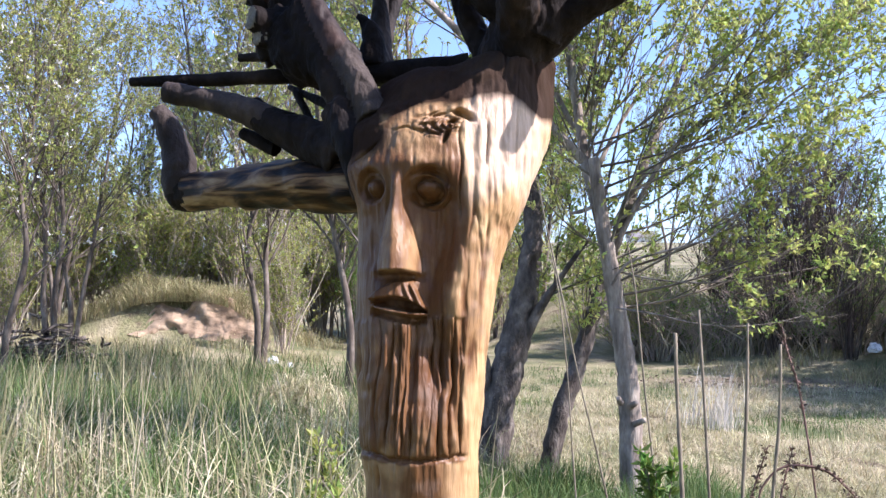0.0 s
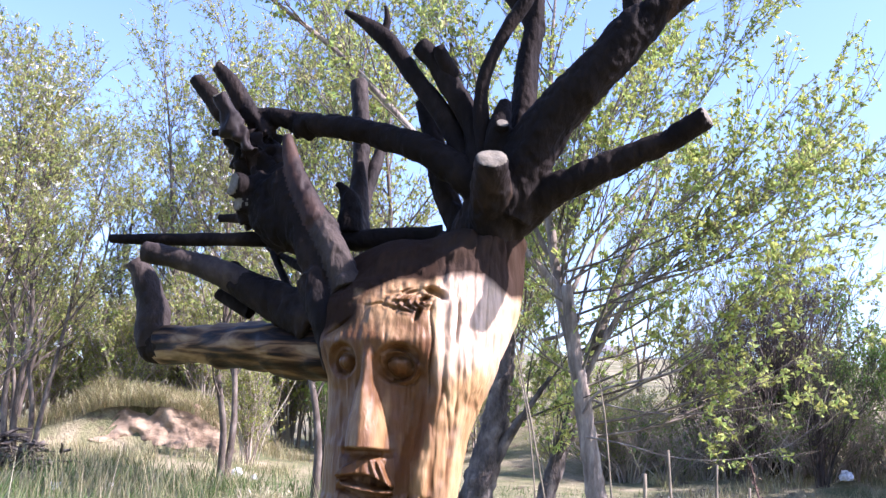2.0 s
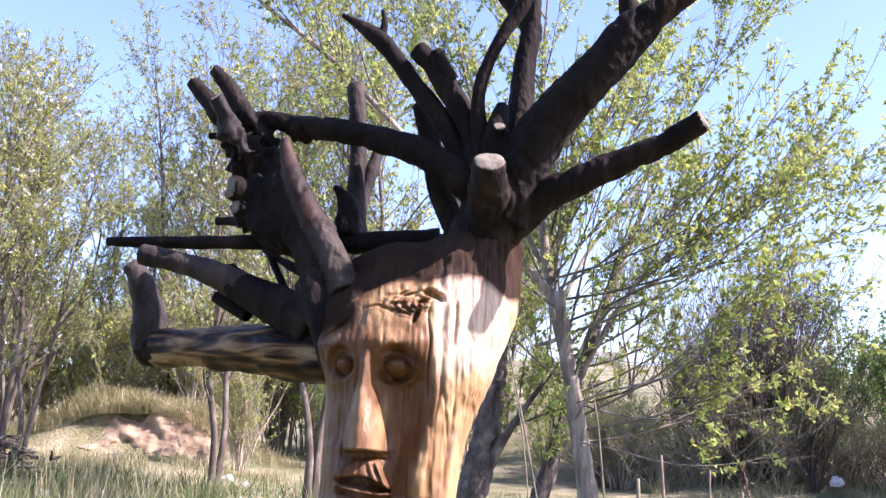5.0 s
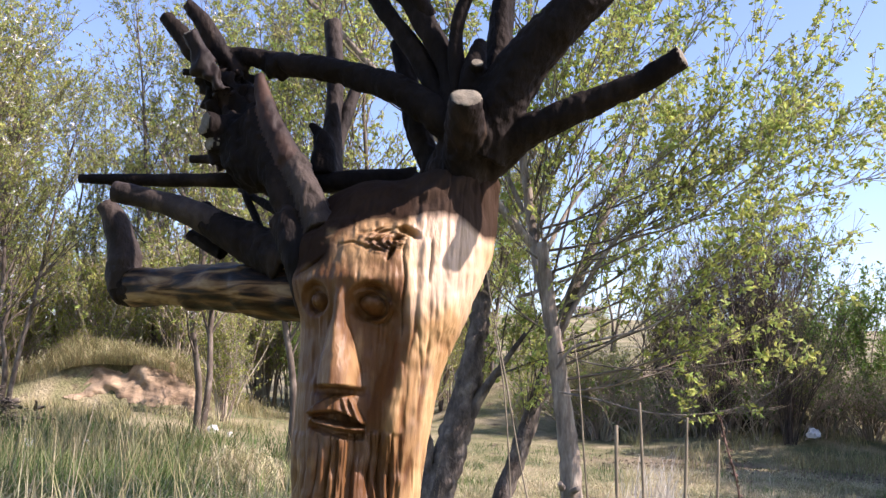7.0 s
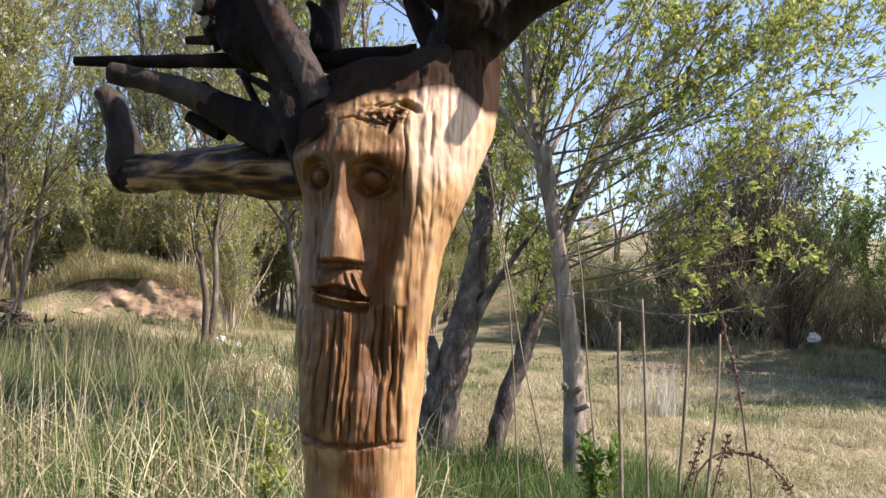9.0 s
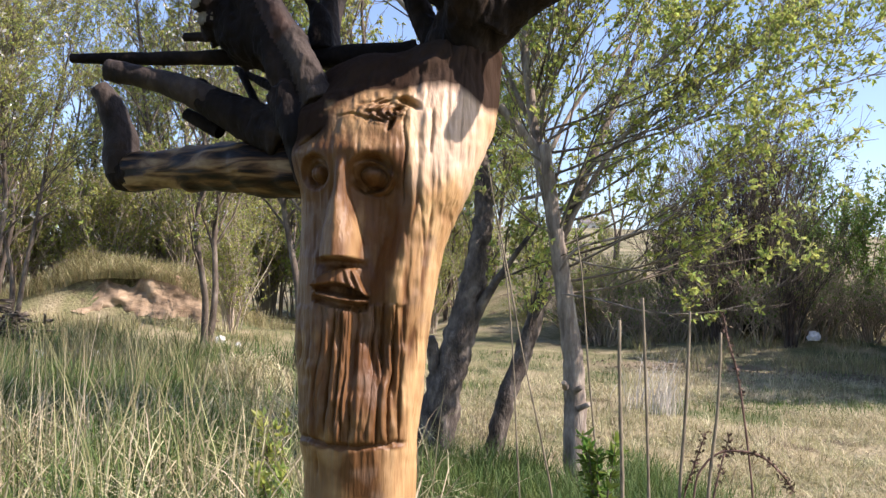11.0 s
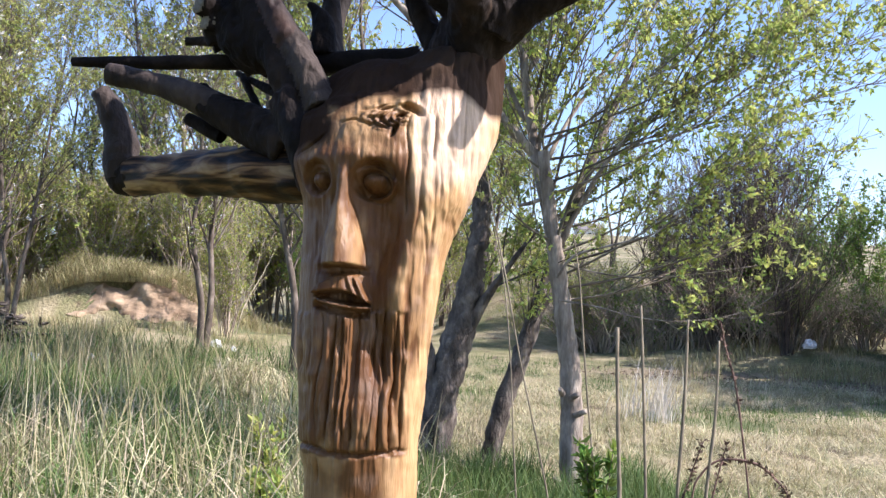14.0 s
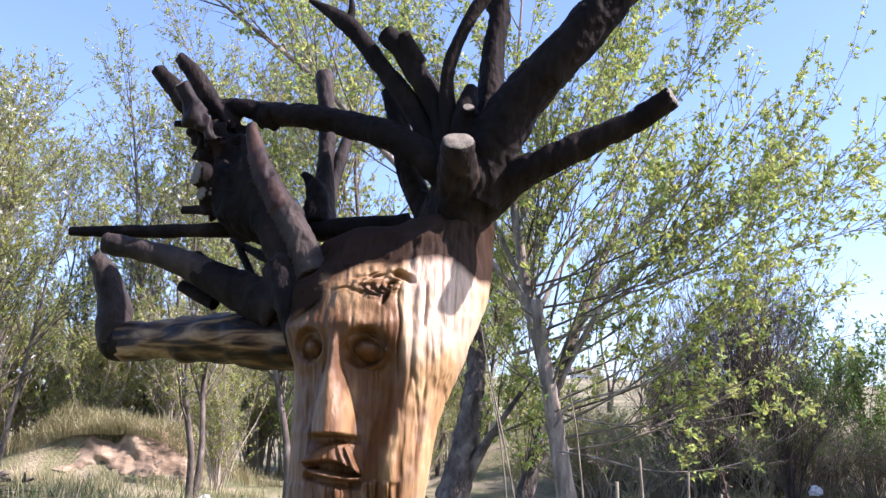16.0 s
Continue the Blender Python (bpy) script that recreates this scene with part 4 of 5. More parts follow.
SPEC_MAIN = dict(count=[2.6, 5, 3], per_metre=True, begin=[0.25, 0.15, 0.1], angle=(0.35, 0.95), up=0.22, length=[1.25, 0.6, 0.3], wander=0.13,
                 thick=[1, 0.010, 0.005, 0.0035], tip=0.0022, leafy=2, gap=0.105)
SPEC_MAIN.update(count=[3.4, 6.5, 0.001], angle=(0.3, 0.75), up=0.16, length=[1.75, 0.62, 0.3], wander=0.065, gap=0.12)

TK_TRUNK = [(1.782, 8.90, -0.250, 0.155), (1.761, 8.90, 0.411, 0.137), (1.750, 8.90, 0.838, 0.137), (1.698, 8.90, 1.336, 0.131), (1.585, 8.90, 2.038, 0.12), (1.492, 8.90, 2.597, 0.11), (1.409, 8.90, 3.207, 0.093)]
TK_BOUGHS = [
    [(1.585, 8.95, 2.099, 0.105), (1.493, 9.05, 2.607, 0.1), (1.381, 9.20, 3.196, 0.095), (1.309, 9.30, 3.795, 0.088), (1.258, 9.40, 4.292, 0.075), (1.308, 9.50, 4.922, 0.06), (1.317, 9.60, 5.887, 0.04), (1.387, 9.70, 7.015, 0.02)],
    [(1.564, 9.00, 2.200, 0.065), (1.950, 9.00, 2.964, 0.055), (2.316, 9.00, 3.453, 0.045), (2.733, 8.90, 3.781, 0.036), (3.355, 8.80, 4.150, 0.026), (3.976, 8.70, 4.702, 0.016), (4.292, 8.60, 5.071, 0.006)],
    [(1.535, 9.20, 2.434, 0.045), (2.124, 9.30, 3.218, 0.036), (2.979, 9.20, 3.546, 0.026), (3.468, 9.10, 3.935, 0.02), (4.029, 9.00, 4.253, 0.014), (4.713, 8.90, 4.562, 0.005)],
    [(1.543, 8.70, 1.967, 0.036), (1.695, 8.60, 2.181, 0.031), (2.101, 8.40, 2.305, 0.025), (2.427, 8.30, 2.438, 0.02), (2.926, 8.20, 2.949, 0.016), (3.364, 8.10, 3.388, 0.011), (3.731, 8.10, 3.705, 0.005)],
    [(1.463, 9.40, 3.033, 0.06), (1.789, 9.60, 3.684, 0.05), (2.308, 9.80, 4.427, 0.04), (2.797, 10.00, 5.079, 0.03), (3.305, 10.00, 5.935, 0.018), (3.619, 10.00, 6.669, 0.006)],
    [(1.350, 9.20, 3.236, 0.085), (0.768, 9.00, 3.804, 0.07), (-0.098, 8.90, 4.644, 0.06), (-0.891, 8.80, 5.423, 0.048), (-1.602, 8.70, 5.947, 0.03), (-2.149, 8.70, 6.370, 0.012)],
    [(1.299, 9.40, 4.099, 0.05), (1.705, 9.60, 4.781, 0.038), (2.224, 9.80, 5.748, 0.024), (2.579, 10.00, 7.010, 0.01)],
    [(1.595, 8.80, 1.753, 0.024), (1.879, 8.50, 1.704, 0.02), (2.255, 8.30, 1.613, 0.016), (2.663, 8.10, 1.604, 0.014), (3.132, 8.00, 1.717, 0.01), (3.448, 7.90, 1.952, 0.005)],
    [(1.565, 9.00, 2.139, 0.03), (1.920, 8.70, 2.029, 0.02), (2.357, 8.50, 1.989, 0.015), (2.826, 8.30, 2.042, 0.01), (3.316, 8.20, 2.134, 0.005)],
    [(1.299, 9.35, 3.551, 0.05), (0.943, 9.50, 4.362, 0.04), (0.587, 9.70, 5.274, 0.03), (0.331, 9.80, 6.288, 0.015)],
    [(1.330, 9.30, 3.449, 0.04), (1.653, 9.00, 4.163, 0.03), (2.160, 8.80, 4.878, 0.022), (2.565, 8.60, 5.796, 0.008)],
]


def build_near_trees():
    t = Tree(11)
    t.lines.append((curve(TK_TRUNK, 8)[:, :3], curve(TK_TRUNK, 8)[:, 3] * np.linspace(0.87, 0.60, len(curve(TK_TRUNK, 8))), 0))
    shoots = dict(SPEC_MAIN, count=[3.4, 4.5, 0.001], length=[0.95, 0.42, 0.2], begin=[0.2, 0.15, 0.1])
    tk, r = np.array(TK_TRUNK), t.rng
    for k in range(11):
        z0 = 2.3 + 0.16 * k
        at = np.array([np.interp(z0, tk[:, 2], tk[:, 0]), 8.9 + 0.06 * k, z0])
        az, el, far = r.uniform(-1.6, 1.9), r.uniform(0.75, 1.25), r.uniform(1.6, 2.8)
        way = np.array([math.cos(az) * math.cos(el), math.sin(az) * math.cos(el), math.sin(el)])
        first = len(t.lines)
        t.limb([(*(at + way * far * f), 0.013 * (1 - f) + 0.003) for f in (0, 0.3, 0.65, 1.0)], shoots)
        t.lines[first] = (*t.lines[first][:2], 2)
    for k in range(15):
        z0 = 1.75 + 1.6 * k / 14
        at = np.array([np.interp(z0, tk[:, 2], tk[:, 0]), 8.9, z0])
        az = r.uniform(-0.85, 0.85) + (math.pi if k % 6 == 5 else 0)
        el, far = r.uniform(0.10, 0.58), r.uniform(1.6, 2.6) * (0.55 if k % 6 == 5 else 1)
        way = np.array([math.cos(az) * math.cos(el), math.sin(az) * math.cos(el), math.sin(el)])
        first = len(t.lines)
        t.limb([(*(at + way * far * f + np.array([0, 0, 0.45 * f * f])), 0.011 * (1 - f) + 0.003) for f in (0, 0.3, 0.65, 1.0)], shoots)
        t.lines[first] = (*t.lines[first][:2], 2)
    for k, pts in enumerate(TK_BOUGHS):
        low = k in (7, 8)
        t.limb([(*p[:3], p[3] * (0.58 if k == 0 else 0.6 if k in (5, 9) else 0.42)) for p in pts], dict(SPEC_MAIN, count=[5.0, 5.0, 0.001], length=[0.7, 0.35, 0.2], up=0.3, begin=[0.35, 0.15, 0.1]) if low else SPEC_MAIN)
    stub = curve([(1.50, 9.00, 2.80, 0.024), (1.32, 8.90, 2.70, 0.020), (1.17, 8.85, 2.66, 0.016)], 5)
    t.lines.append((stub[:, :3], stub[:, 3], 0))
    for z, a in ((0.82, 0.4), (0.86, -0.5), (0.66, 0.9), (0.02, -0.7)):
        s = curve([(1.69 + 0.10 * math.sin(a), 8.80, z, 0.035), (1.70 + 0.2 * math.sin(a), 8.72, z + 0.05, 0.022)], 4)
        t.lines.append((s[:, :3], s[:, 3], 0))
    tree_thing("poplar_tree", (1.72, 8.90, float(height(1.72, 8.9))), "slender grey-barked tree with sawn stubs and opening yellow-green leaves", t, M_TRUNK, M_LEAF, per=6, size=0.062, hang=0.25, share=0.72, slots=(0, 1, 1, 1))
    t = Tree(12)
    dk = [(0.382, 9.50, -0.150, 0.235), (0.411, 9.50, 0.155, 0.216), (0.502, 9.50, 0.735, 0.187), (0.633, 9.50, 1.202, 0.158), (0.744, 9.50, 1.669, 0.14), (0.835, 9.50, 2.147, 0.117), (0.885, 9.60, 2.624, 0.1), (0.854, 9.70, 3.244, 0.084), (0.711, 9.80, 4.056, 0.066), (0.487, 9.90, 5.009, 0.055), (0.191, 10.00, 6.185, 0.02)]
    spec = dict(SPEC_MAIN, begin=[0.30, 0.15, 0.1], count=[3.0, 5.5, 0.001], length=[1.3, 0.5, 0.3])
    t.limb(dk, spec, per=8)
    s = curve([(0.471, 9.50, 0.785, 0.085), (0.389, 9.45, 1.080, 0.064), (0.358, 9.40, 1.283, 0.048)], 5)
    t.lines.append((s[:, :3], s[:, 3], 0))
    t.limb([(0.714, 9.50, 1.314, 0.07), (0.896, 9.40, 1.680, 0.052), (1.078, 9.30, 1.975, 0.034), (1.311, 9.20, 2.321, 0.02)], spec)
    tree_thing("leaning_tree", (0.34, 9.5, float(height(0.34, 9.5))), "dark rough-barked leaning tree with a broken stub", t, M_DARKTRUNK, M_LEAF, per=5, size=0.065, hang=0.4, sides=(26, 7, 4, 3))
    t = Tree(13)
    ln = [(1.035, 10.00, -0.150, 0.115), (1.085, 10.00, 0.003, 0.105), (1.206, 10.00, 0.582, 0.098), (1.379, 10.10, 1.009, 0.093), (1.552, 10.20, 1.507, 0.088), (1.724, 10.30, 1.964, 0.082), (1.948, 10.50, 2.635, 0.071), (2.375, 10.80, 3.631, 0.053), (2.873, 11.00, 4.811, 0.02)]
    t.limb(ln, dict(SPEC_MAIN, begin=[0.35, 0.15, 0.1], count=[2.8, 5.0, 0.001], length=[1.4, 0.5, 0.3]), per=8)
    tree_thing("leaning_tree", (0.98, 10.0, float(height(0.98, 10.0))), "thin grey-brown tree leaning over the meadow", t, M_DARKTRUNK, M_LEAF, per=5, size=0.065, hang=0.4, sides=(26, 7, 4, 3))


SPEC_BACK = dict(steps=(6, 5, 4, 3), count=[22, 8, 3], begin=[0.27, 0.12, 0.1], angle=(0.35, 1.0), up=0.28, length=[2.5, 1.1, 0.55], wander=0.14, thick=[1, 0.026, 0.010, 0.006], tip=0.0045, leafy=2, gap=0.22)


def back_tree(seed, h, lean=0.55, forks=2, spec=SPEC_BACK):
    t = Tree(seed)
    r = t.rng
    for k in range(forks):
        a = r.uniform(0, 6.28)
        q = lean * (0.4 + k * 0.5)
        pts = [(0.12 * math.cos(a) * k, 0.12 * math.sin(a) * k, -0.2, 0.085)]
        for f in (0.15, 0.35, 0.55, 0.75, 1.0):
            pts.append((q * f * math.cos(a) * h * 0.3 + r.normal(scale=0.08), q * f * math.sin(a) * h * 0.3 + r.normal(scale=0.08), h * f, 0.066 * (1 - f) + 0.008))
        t.limb(pts, spec)
    return t


def build_back_trees():
    kinds = []
    for i, (h, leafs, per, size, share, lf2) in enumerate(((8.5, M_LEAF_DULL, 4, 0.085, 0.85, None), (7.5, M_LEAF, 4, 0.085, 0.75, None), (9.5, M_LEAF_DULL, 4, 0.085, 0.8, None), (6.6, M_LEAF_DULL, 4, 0.085, 0.8, (M_BLOSSOM, 1.0, 0.10)))):
        label = ("slender field tree with grey limbs and sparse opening leaves" if not lf2 else "wild fruit tree with white blossom among opening leaves")
        kinds.append(tree_thing("fruit_tree" if lf2 else "field_tree", (0, 0, 0), label, back_tree(40 + i, h), M_PALETRUNK, leafs, per=per, size=size, share=share, hang=0.35, leaf2=lf2, group="trees behind the meadow", sides=(8, 5, 3, 3)))
    spots = [(0, -8.5, 20.0, 20, 1.0), (2, -9.3, 22.5, 260, 0.9), (3, -4.15, 20.0, 0, 1.1), (1, -9.6, 34.0, 170, 1.1), (1, -6.2, 36.5, 100, 1.2), (3, -8.0, 16.5, 150, 1.0), (2, 8.6, 36.0, 200, 0.8),
             (1, 4.2, 40.0, 10, 0.95), (0, 1.6, 30.5, 60, 0.9), (0, -8.4, 33.0, 240, 1.1), (3, -11.8, 27.5, 120, 1.15),
             (0, -1.0, 14.6, 205, 1.05), (1, -1.7, 17.2, 80, 1.1), (0, -11.0, 33.5, 15, 1.2), (2, -4.8, 34.0, 75, 1.2), (0, 3.3, 32.0, 95, 1.0), (2, 5.4, 37.0, 15, 0.9), (2, -7.4, 30.0, 40, 1.45), (0, -5.6, 30.6, 130, 1.5), (1, 2.6, 36.0, 140, 0.9)]
    used = set()
    for k, x, y, turn, size in spots:
        z = float(height(x, y))
        if k not in used:
            used.add(k)
            kinds[k].location, kinds[k].rotation_euler, kinds[k].scale = (x, y, z), (0, 0, radians(turn)), (size,) * 3
        else:
            c = copy_thing(kinds[k], pose(x, y, z, 0, 0, turn))
            c.scale = (size,) * 3


SPEC_SCRUB = dict(steps=(4, 4, 3), count=[6, 5], begin=[0.2, 0.1], angle=(0.25, 0.8), up=0.25, length=[1.1, 0.5], wander=0.15, thick=[1, 0.012, 0.006], tip=0.003, leafy=1, gap=0.16)


def scrub(seed, h, stems, spread, spec=SPEC_SCRUB, thick=1.0):
    t = Tree(seed)
    r = t.rng
    for k in range(stems):
        a, q = r.uniform(0, 6.28), r.uniform(0.1, 1.0)
        hh = h * r.uniform(0.6, 1.0)
        pts = [(0.25 * q * math.cos(a), 0.25 * q * math.sin(a), -0.1, 0.018 * thick)]
        for f in (0.3, 0.65, 1.0):
            pts.append((spread * q * f * math.cos(a) + r.normal(scale=0.1), spread * q * f * math.sin(a) + r.normal(scale=0.1), hh * f * (1 - 0.15 * q * f), (0.016 * (1 - f) + 0.005) * thick))
        t.limb(pts, spec, per=3)
    return t


def build_scrub():
    kinds = {}
    for key, (h, stems, spread, bark, leafs, per, size, share, label) in dict(
        bare=(3.6, 20, 1.5, M_SCRUB, M_LEAF_DULL, 3, 0.085, 0.6, "tangled bare brown scrub with few leaves"),
        thorn=(5.0, 32, 1.9, M_THORN, M_LEAF_DULL, 2, 0.07, 0.10, "tall twiggy shrub, still bare at the top"),
        low=(1.5, 18, 1.5, M_SCRUB, M_LEAF_GREEN, 3, 0.08, 0.18, "low tangle of brown brambles at the foot of the scrub"),
        green=(4.2, 18, 1.7, M_TWIG, M_LEAF_GREEN, 4, 0.10, 0.8, "dense fresh-green shrub at the edge of the path"),
        mixed=(3.0, 14, 1.5, M_SCRUB, M_LEAF, 2, 0.11, 0.7, "low shrub with yellow-green young leaves"),
    ).items():
        ob = tree_thing("shrub", (0, 0, 0), label, scrub(len(kinds) + 70, h, stems, spread, dict(SPEC_SCRUB, count=[4, 3] if key == 'low' else [6, 5] if key == 'bare' else [9, 7] if key == 'thorn' else [5, 4]), 1.15 if key == 'thorn' else 1.0), bark, leafs, "shrub", "scrub round the meadow", per, size, 0.2, share, (0, 0, 0, 0), sides=(4, 3, 3, 3))
        kinds[key] = [ob, False]
    r = np.random.default_rng(5)
    # green shrubs out of view at the right are added to shade path and bank
    spots = [("thorn", 9.2, 23.5, 1.3), ("thorn", 10.4, 25.0, 1.4), ("thorn", 8.6, 24.6, 1.15), ("green", 11.5, 24.2, 0.85), ("green", 12.6, 23.4, 1.0), ("green", 12.6, 19.0, 0.95), ("thorn", 9.6, 22.0, 0.75), ("thorn", 8.2, 23.0, 0.7),
             ("green", 14.5, 24.0, 1.1), ("thorn", 8.0, 27.0, 1.0), ("bare", 4.2, 27.5, 0.8), ("mixed", 11.0, 27.5, 1.2), ("green", 13.4, 28.0, 1.2), ("green", -1.6, 27.0, 0.75), ("green", -2.6, 27.4, 0.7), ("bare", 1.0, 27.0, 0.8), ("bare", 2.4, 30.0, 1.0), ("green", 16, 20, 1.1), ("green", 10.7, 15.4, 1.1), ("green", 11.5, 14.2, 1.25), ("green", 12.1, 16.4, 1.3), ("green", 12.6, 14.8, 1.3), ("green", 10.3, 23.6, 0.75), ("green", 13.7, 20.8, 1.35), ("green", 14.7, 19.8, 1.5), ("green", 13.3, 18.2, 1.2), ("green", 13.8, 15.2, 1.9), ("green", 15.2, 16.6, 2.2), ("green", 16.6, 18.4, 2.3)]
    spots += [("low", x, y, 1.0) for x, y in ((9.2, 22.6), (10.0, 22.4), (10.8, 22.6), (11.9, 22.5), (12.6, 21.8), (13.0, 21.0))]
    spots += [("bare", -18.5 + 1.3 * k, 29.2 + 0.5 * (k % 3), 1.6) for k in range(6)]
    # unseen shrubs added behind the camera to block sky light from the carved face
    spots += [("green", -9 + 2.9 * k, -4.6 - 0.5 * (k % 3), 1.9) for k in range(5)]
    for k in range(8):
        x = -14.5 + k * 1.5 + r.normal(scale=0.3)
        spots.append(("mixed" if k % 3 == 0 else "bare", x, 24.8 + r.normal(scale=0.8) if abs(x + 7.3) > 2.6 else 29.5, r.uniform(0.9, 1.3)))
    for k in range(17):
        spots.append(("low", 5.2 + k * 0.46 + r.normal(scale=0.25), 25.2 - 0.16 * k + r.normal(scale=0.5), r.uniform(0.8, 1.25)))
    for k in range(27):
        spots.append(("bare" if r.random() < 0.85 else "mixed", -16.5 + k * 0.72 + r.normal(scale=0.3), r.uniform(28.5, 34.0), r.uniform(1.25, 1.9)))
    for k in range(15):
        spots.append(("thorn" if k % 4 == 3 else "bare", 3.6 + k * 0.62 + r.normal(scale=0.3), r.uniform(24.5, 27.5), r.uniform(0.5, 0.75)))
    # further unseen shrubs at the right, added for shade on the path
    for k in range(8):
        spots.append(("green" if k % 2 else "thorn", 12.6 + k * 0.8, r.uniform(14.5, 20), r.uniform(0.9, 1.2)))
    for k in range(14):
        spots.append(("bare" if r.random() < 0.7 else "mixed", 1 + k * 2.3 + r.normal(scale=0.5), r.uniform(33, 52), r.uniform(0.5, 0.9)))
    for key, x, y, size in spots:
        ob, placed = kinds[key]
        z, turn = float(height(x, y)) - 0.03, r.uniform(0, 360)
        if not placed:
            kinds[key][1] = True
            ob.location, ob.rotation_euler, ob.scale = (x, y, z), (0, 0, radians(turn)), (size,) * 3
        else:
            copy_thing(ob, pose(x, y, z, 0, 0, turn)).scale = (size,) * 3


build_near_trees()
build_back_trees()
build_scrub()


# ---- grass ----
def scatter(n, x0, x1, y0, y1, keep):
    x, y = rng.uniform(x0, x1, n), rng.uniform(y0, y1, n)
    ok = rng.random(n) < keep(x, y)
    ok &= np.hypot(x + 0.05, y - 2.11) > 0.25
    ok &= np.hypot(x, y) > 1.3
    x, y = x[ok], y[ok]
    return np.stack([x, y, height(x, y) - 0.01], 1)


def lean_of(n, amount, drift=(0.0, 0.0)):
    a = rng.uniform(0, 2 * np.pi, n)
    q = amount * np.sqrt(rng.random(n))
    return np.stack([q * np.cos(a) + drift[0], q * np.sin(a) + drift[1], np.zeros(n)], 1)


def flat_patch(x, y):
    """1 where the long grass lies flattened before the straw heap."""
    return smoothstep(0.09, 0.04, np.abs(x / y + 0.154)) * smoothstep(9.0, 11.0, y) * smoothstep(17.0, 16.0, y)


def build_grass():
    soup = Soup()
    p = scatter(17000, -9, 4, 3.2, 17, lambda x, y: rough_side(x, y) * (0.06 + 0.94 * smoothstep(0.42, 0.62, 0.6 * vnoise(x * 0.9, y * 0.9, 1.0) + 0.4 * vnoise(x * 2.6, y * 2.6, 6.0))) * smoothstep(19, 11, y) * (1 - 0.9 * flat_patch(x, y)))
    n = len(p)
    soup.blades(p, lean_of(n, 0.9, (0.06, 0)), rng.uniform(0.35, 1.0, n), rng.uniform(0.007, 0.015, n), 0)
    p = scatter(2600, -8, 1.5, 4.5, 15, lambda x, y: rough_side(x, y) * smoothstep(0.4, 0.6, vnoise(x * 1.3, y * 1.3, 7.0)) * (1 - flat_patch(x, y)))
    n = len(p)
    soup.blades(p, lean_of(n, 0.35), rng.uniform(0.9, 1.6, n), rng.uniform(0.007, 0.013, n), 0, 0.15)
    p = scatter(150, -4.6, -0.6, 4.6, 8.5, lambda x, y: 0.15 + 0.85 * smoothstep(-0.22, -0.42, x / y))
    n = len(p)
    soup.blades(p, lean_of(n, 0.40, (0.06, 0)), rng.uniform(1.1, 1.9, n), rng.uniform(0.005, 0.008, n), 1, 0.1)
    p = scatter(5200, -7, 1.4, 3.4, 11.5, lambda x, y: rough_side(x, y) * (0.15 + 0.85 * smoothstep(0.45, 0.62, vnoise(x * 1.4, y * 1.4, 17.0))))
    n = len(p)
    soup.blades(p, lean_of(n, 1.3, (0.15, 0.0)), rng.uniform(0.5, 1.2, n), rng.uniform(0.010, 0.020, n), 1, 0.42)
    tagged(soup.make("dry_grass", [M_STRAW, M_REED], smooth=False), "long bleached dry grass, bent and tangled", "grass", kind="stuff")
    soup = Soup()
    p = scatter(80000, -9, 4, 3.2, 20, lambda x, y: rough_side(x, y) * (0.2 + 0.8 * smoothstep(0.62, 0.38, vnoise(x * 0.9, y * 0.9, 1.0))) * smoothstep(22, 12, y) * (1 - 0.88 * flat_patch(x, y)))
    n = len(p)
    soup.blades(p, lean_of(n, 0.85), rng.uniform(0.3, 0.95, n), rng.uniform(0.007, 0.016, n), 0)
    p = scatter(16000, 0.2, 2.6, 5, 9.5, lambda x, y: smoothstep(0.45, 0.62, vnoise(x * 1.6, y * 1.6, 5.0)))
    n = len(p)
    soup.blades(p, lean_of(n, 0.6), rng.uniform(0.22, 0.62, n), rng.uniform(0.005, 0.010, n), 0)
    p = scatter(16000, -6, 4, -3, 3.2, lambda x, y: 0.12 + 0.88 * rough_side(x, y))
    n = len(p)
    soup.blades(p, lean_of(n, 0.8), rng.uniform(0.15, 0.5, n), rng.uniform(0.005, 0.010, n), 0)
    tagged(soup.make("green_grass", [M_GRASS], smooth=False), "lush green spring grass between the dry stems", "grass", kind="stuff")
    soup = Soup()
    p = scatter(110000, -1, 13, 5.5, 22, lambda x, y: (1 - rough_side(x, y)) * (0.35 + 0.65 * vnoise(x * 0.7, y * 0.7, 3.0)) * smoothstep(26, 10, y) * (1 - 0.7 * on_path(x, y)))
    n = len(p)
    green = vnoise(p[:, 0] * 0.8, p[:, 1] * 0.8, 9.0) > 0.56
    h = rng.uniform(0.06, 0.20, n) * (0.6 + 0.8 * vnoise(p[:, 0] * 2.2, p[:, 1] * 2.2, 19.0))
    pale = ~green & (rng.random(n) < 0.25 + 0.5 * vnoise(p[:, 0] * 1.1, p[:, 1] * 1.1, 27.0))
    for kind, slot in ((~green & ~pale, 0), (pale, 2)):
        soup.blades(p[kind], lean_of(kind.sum(), 1.5), h[kind] * 1.5, rng.uniform(0.005, 0.011, kind.sum()), slot, 0.5)
    soup.blades(p[green], lean_of(green.sum(), 0.7), h[green], rng.uniform(0.005, 0.010, green.sum()), 1)
    p = scatter(16000, -1, 7, -3, 5.5, lambda x, y: 1 - rough_side(x, y))
    n = len(p)
    soup.blades(p, lean_of(n, 1.4), rng.uniform(0.06, 0.2, n), rng.uniform(0.005, 0.010, n), 0, 0.5)
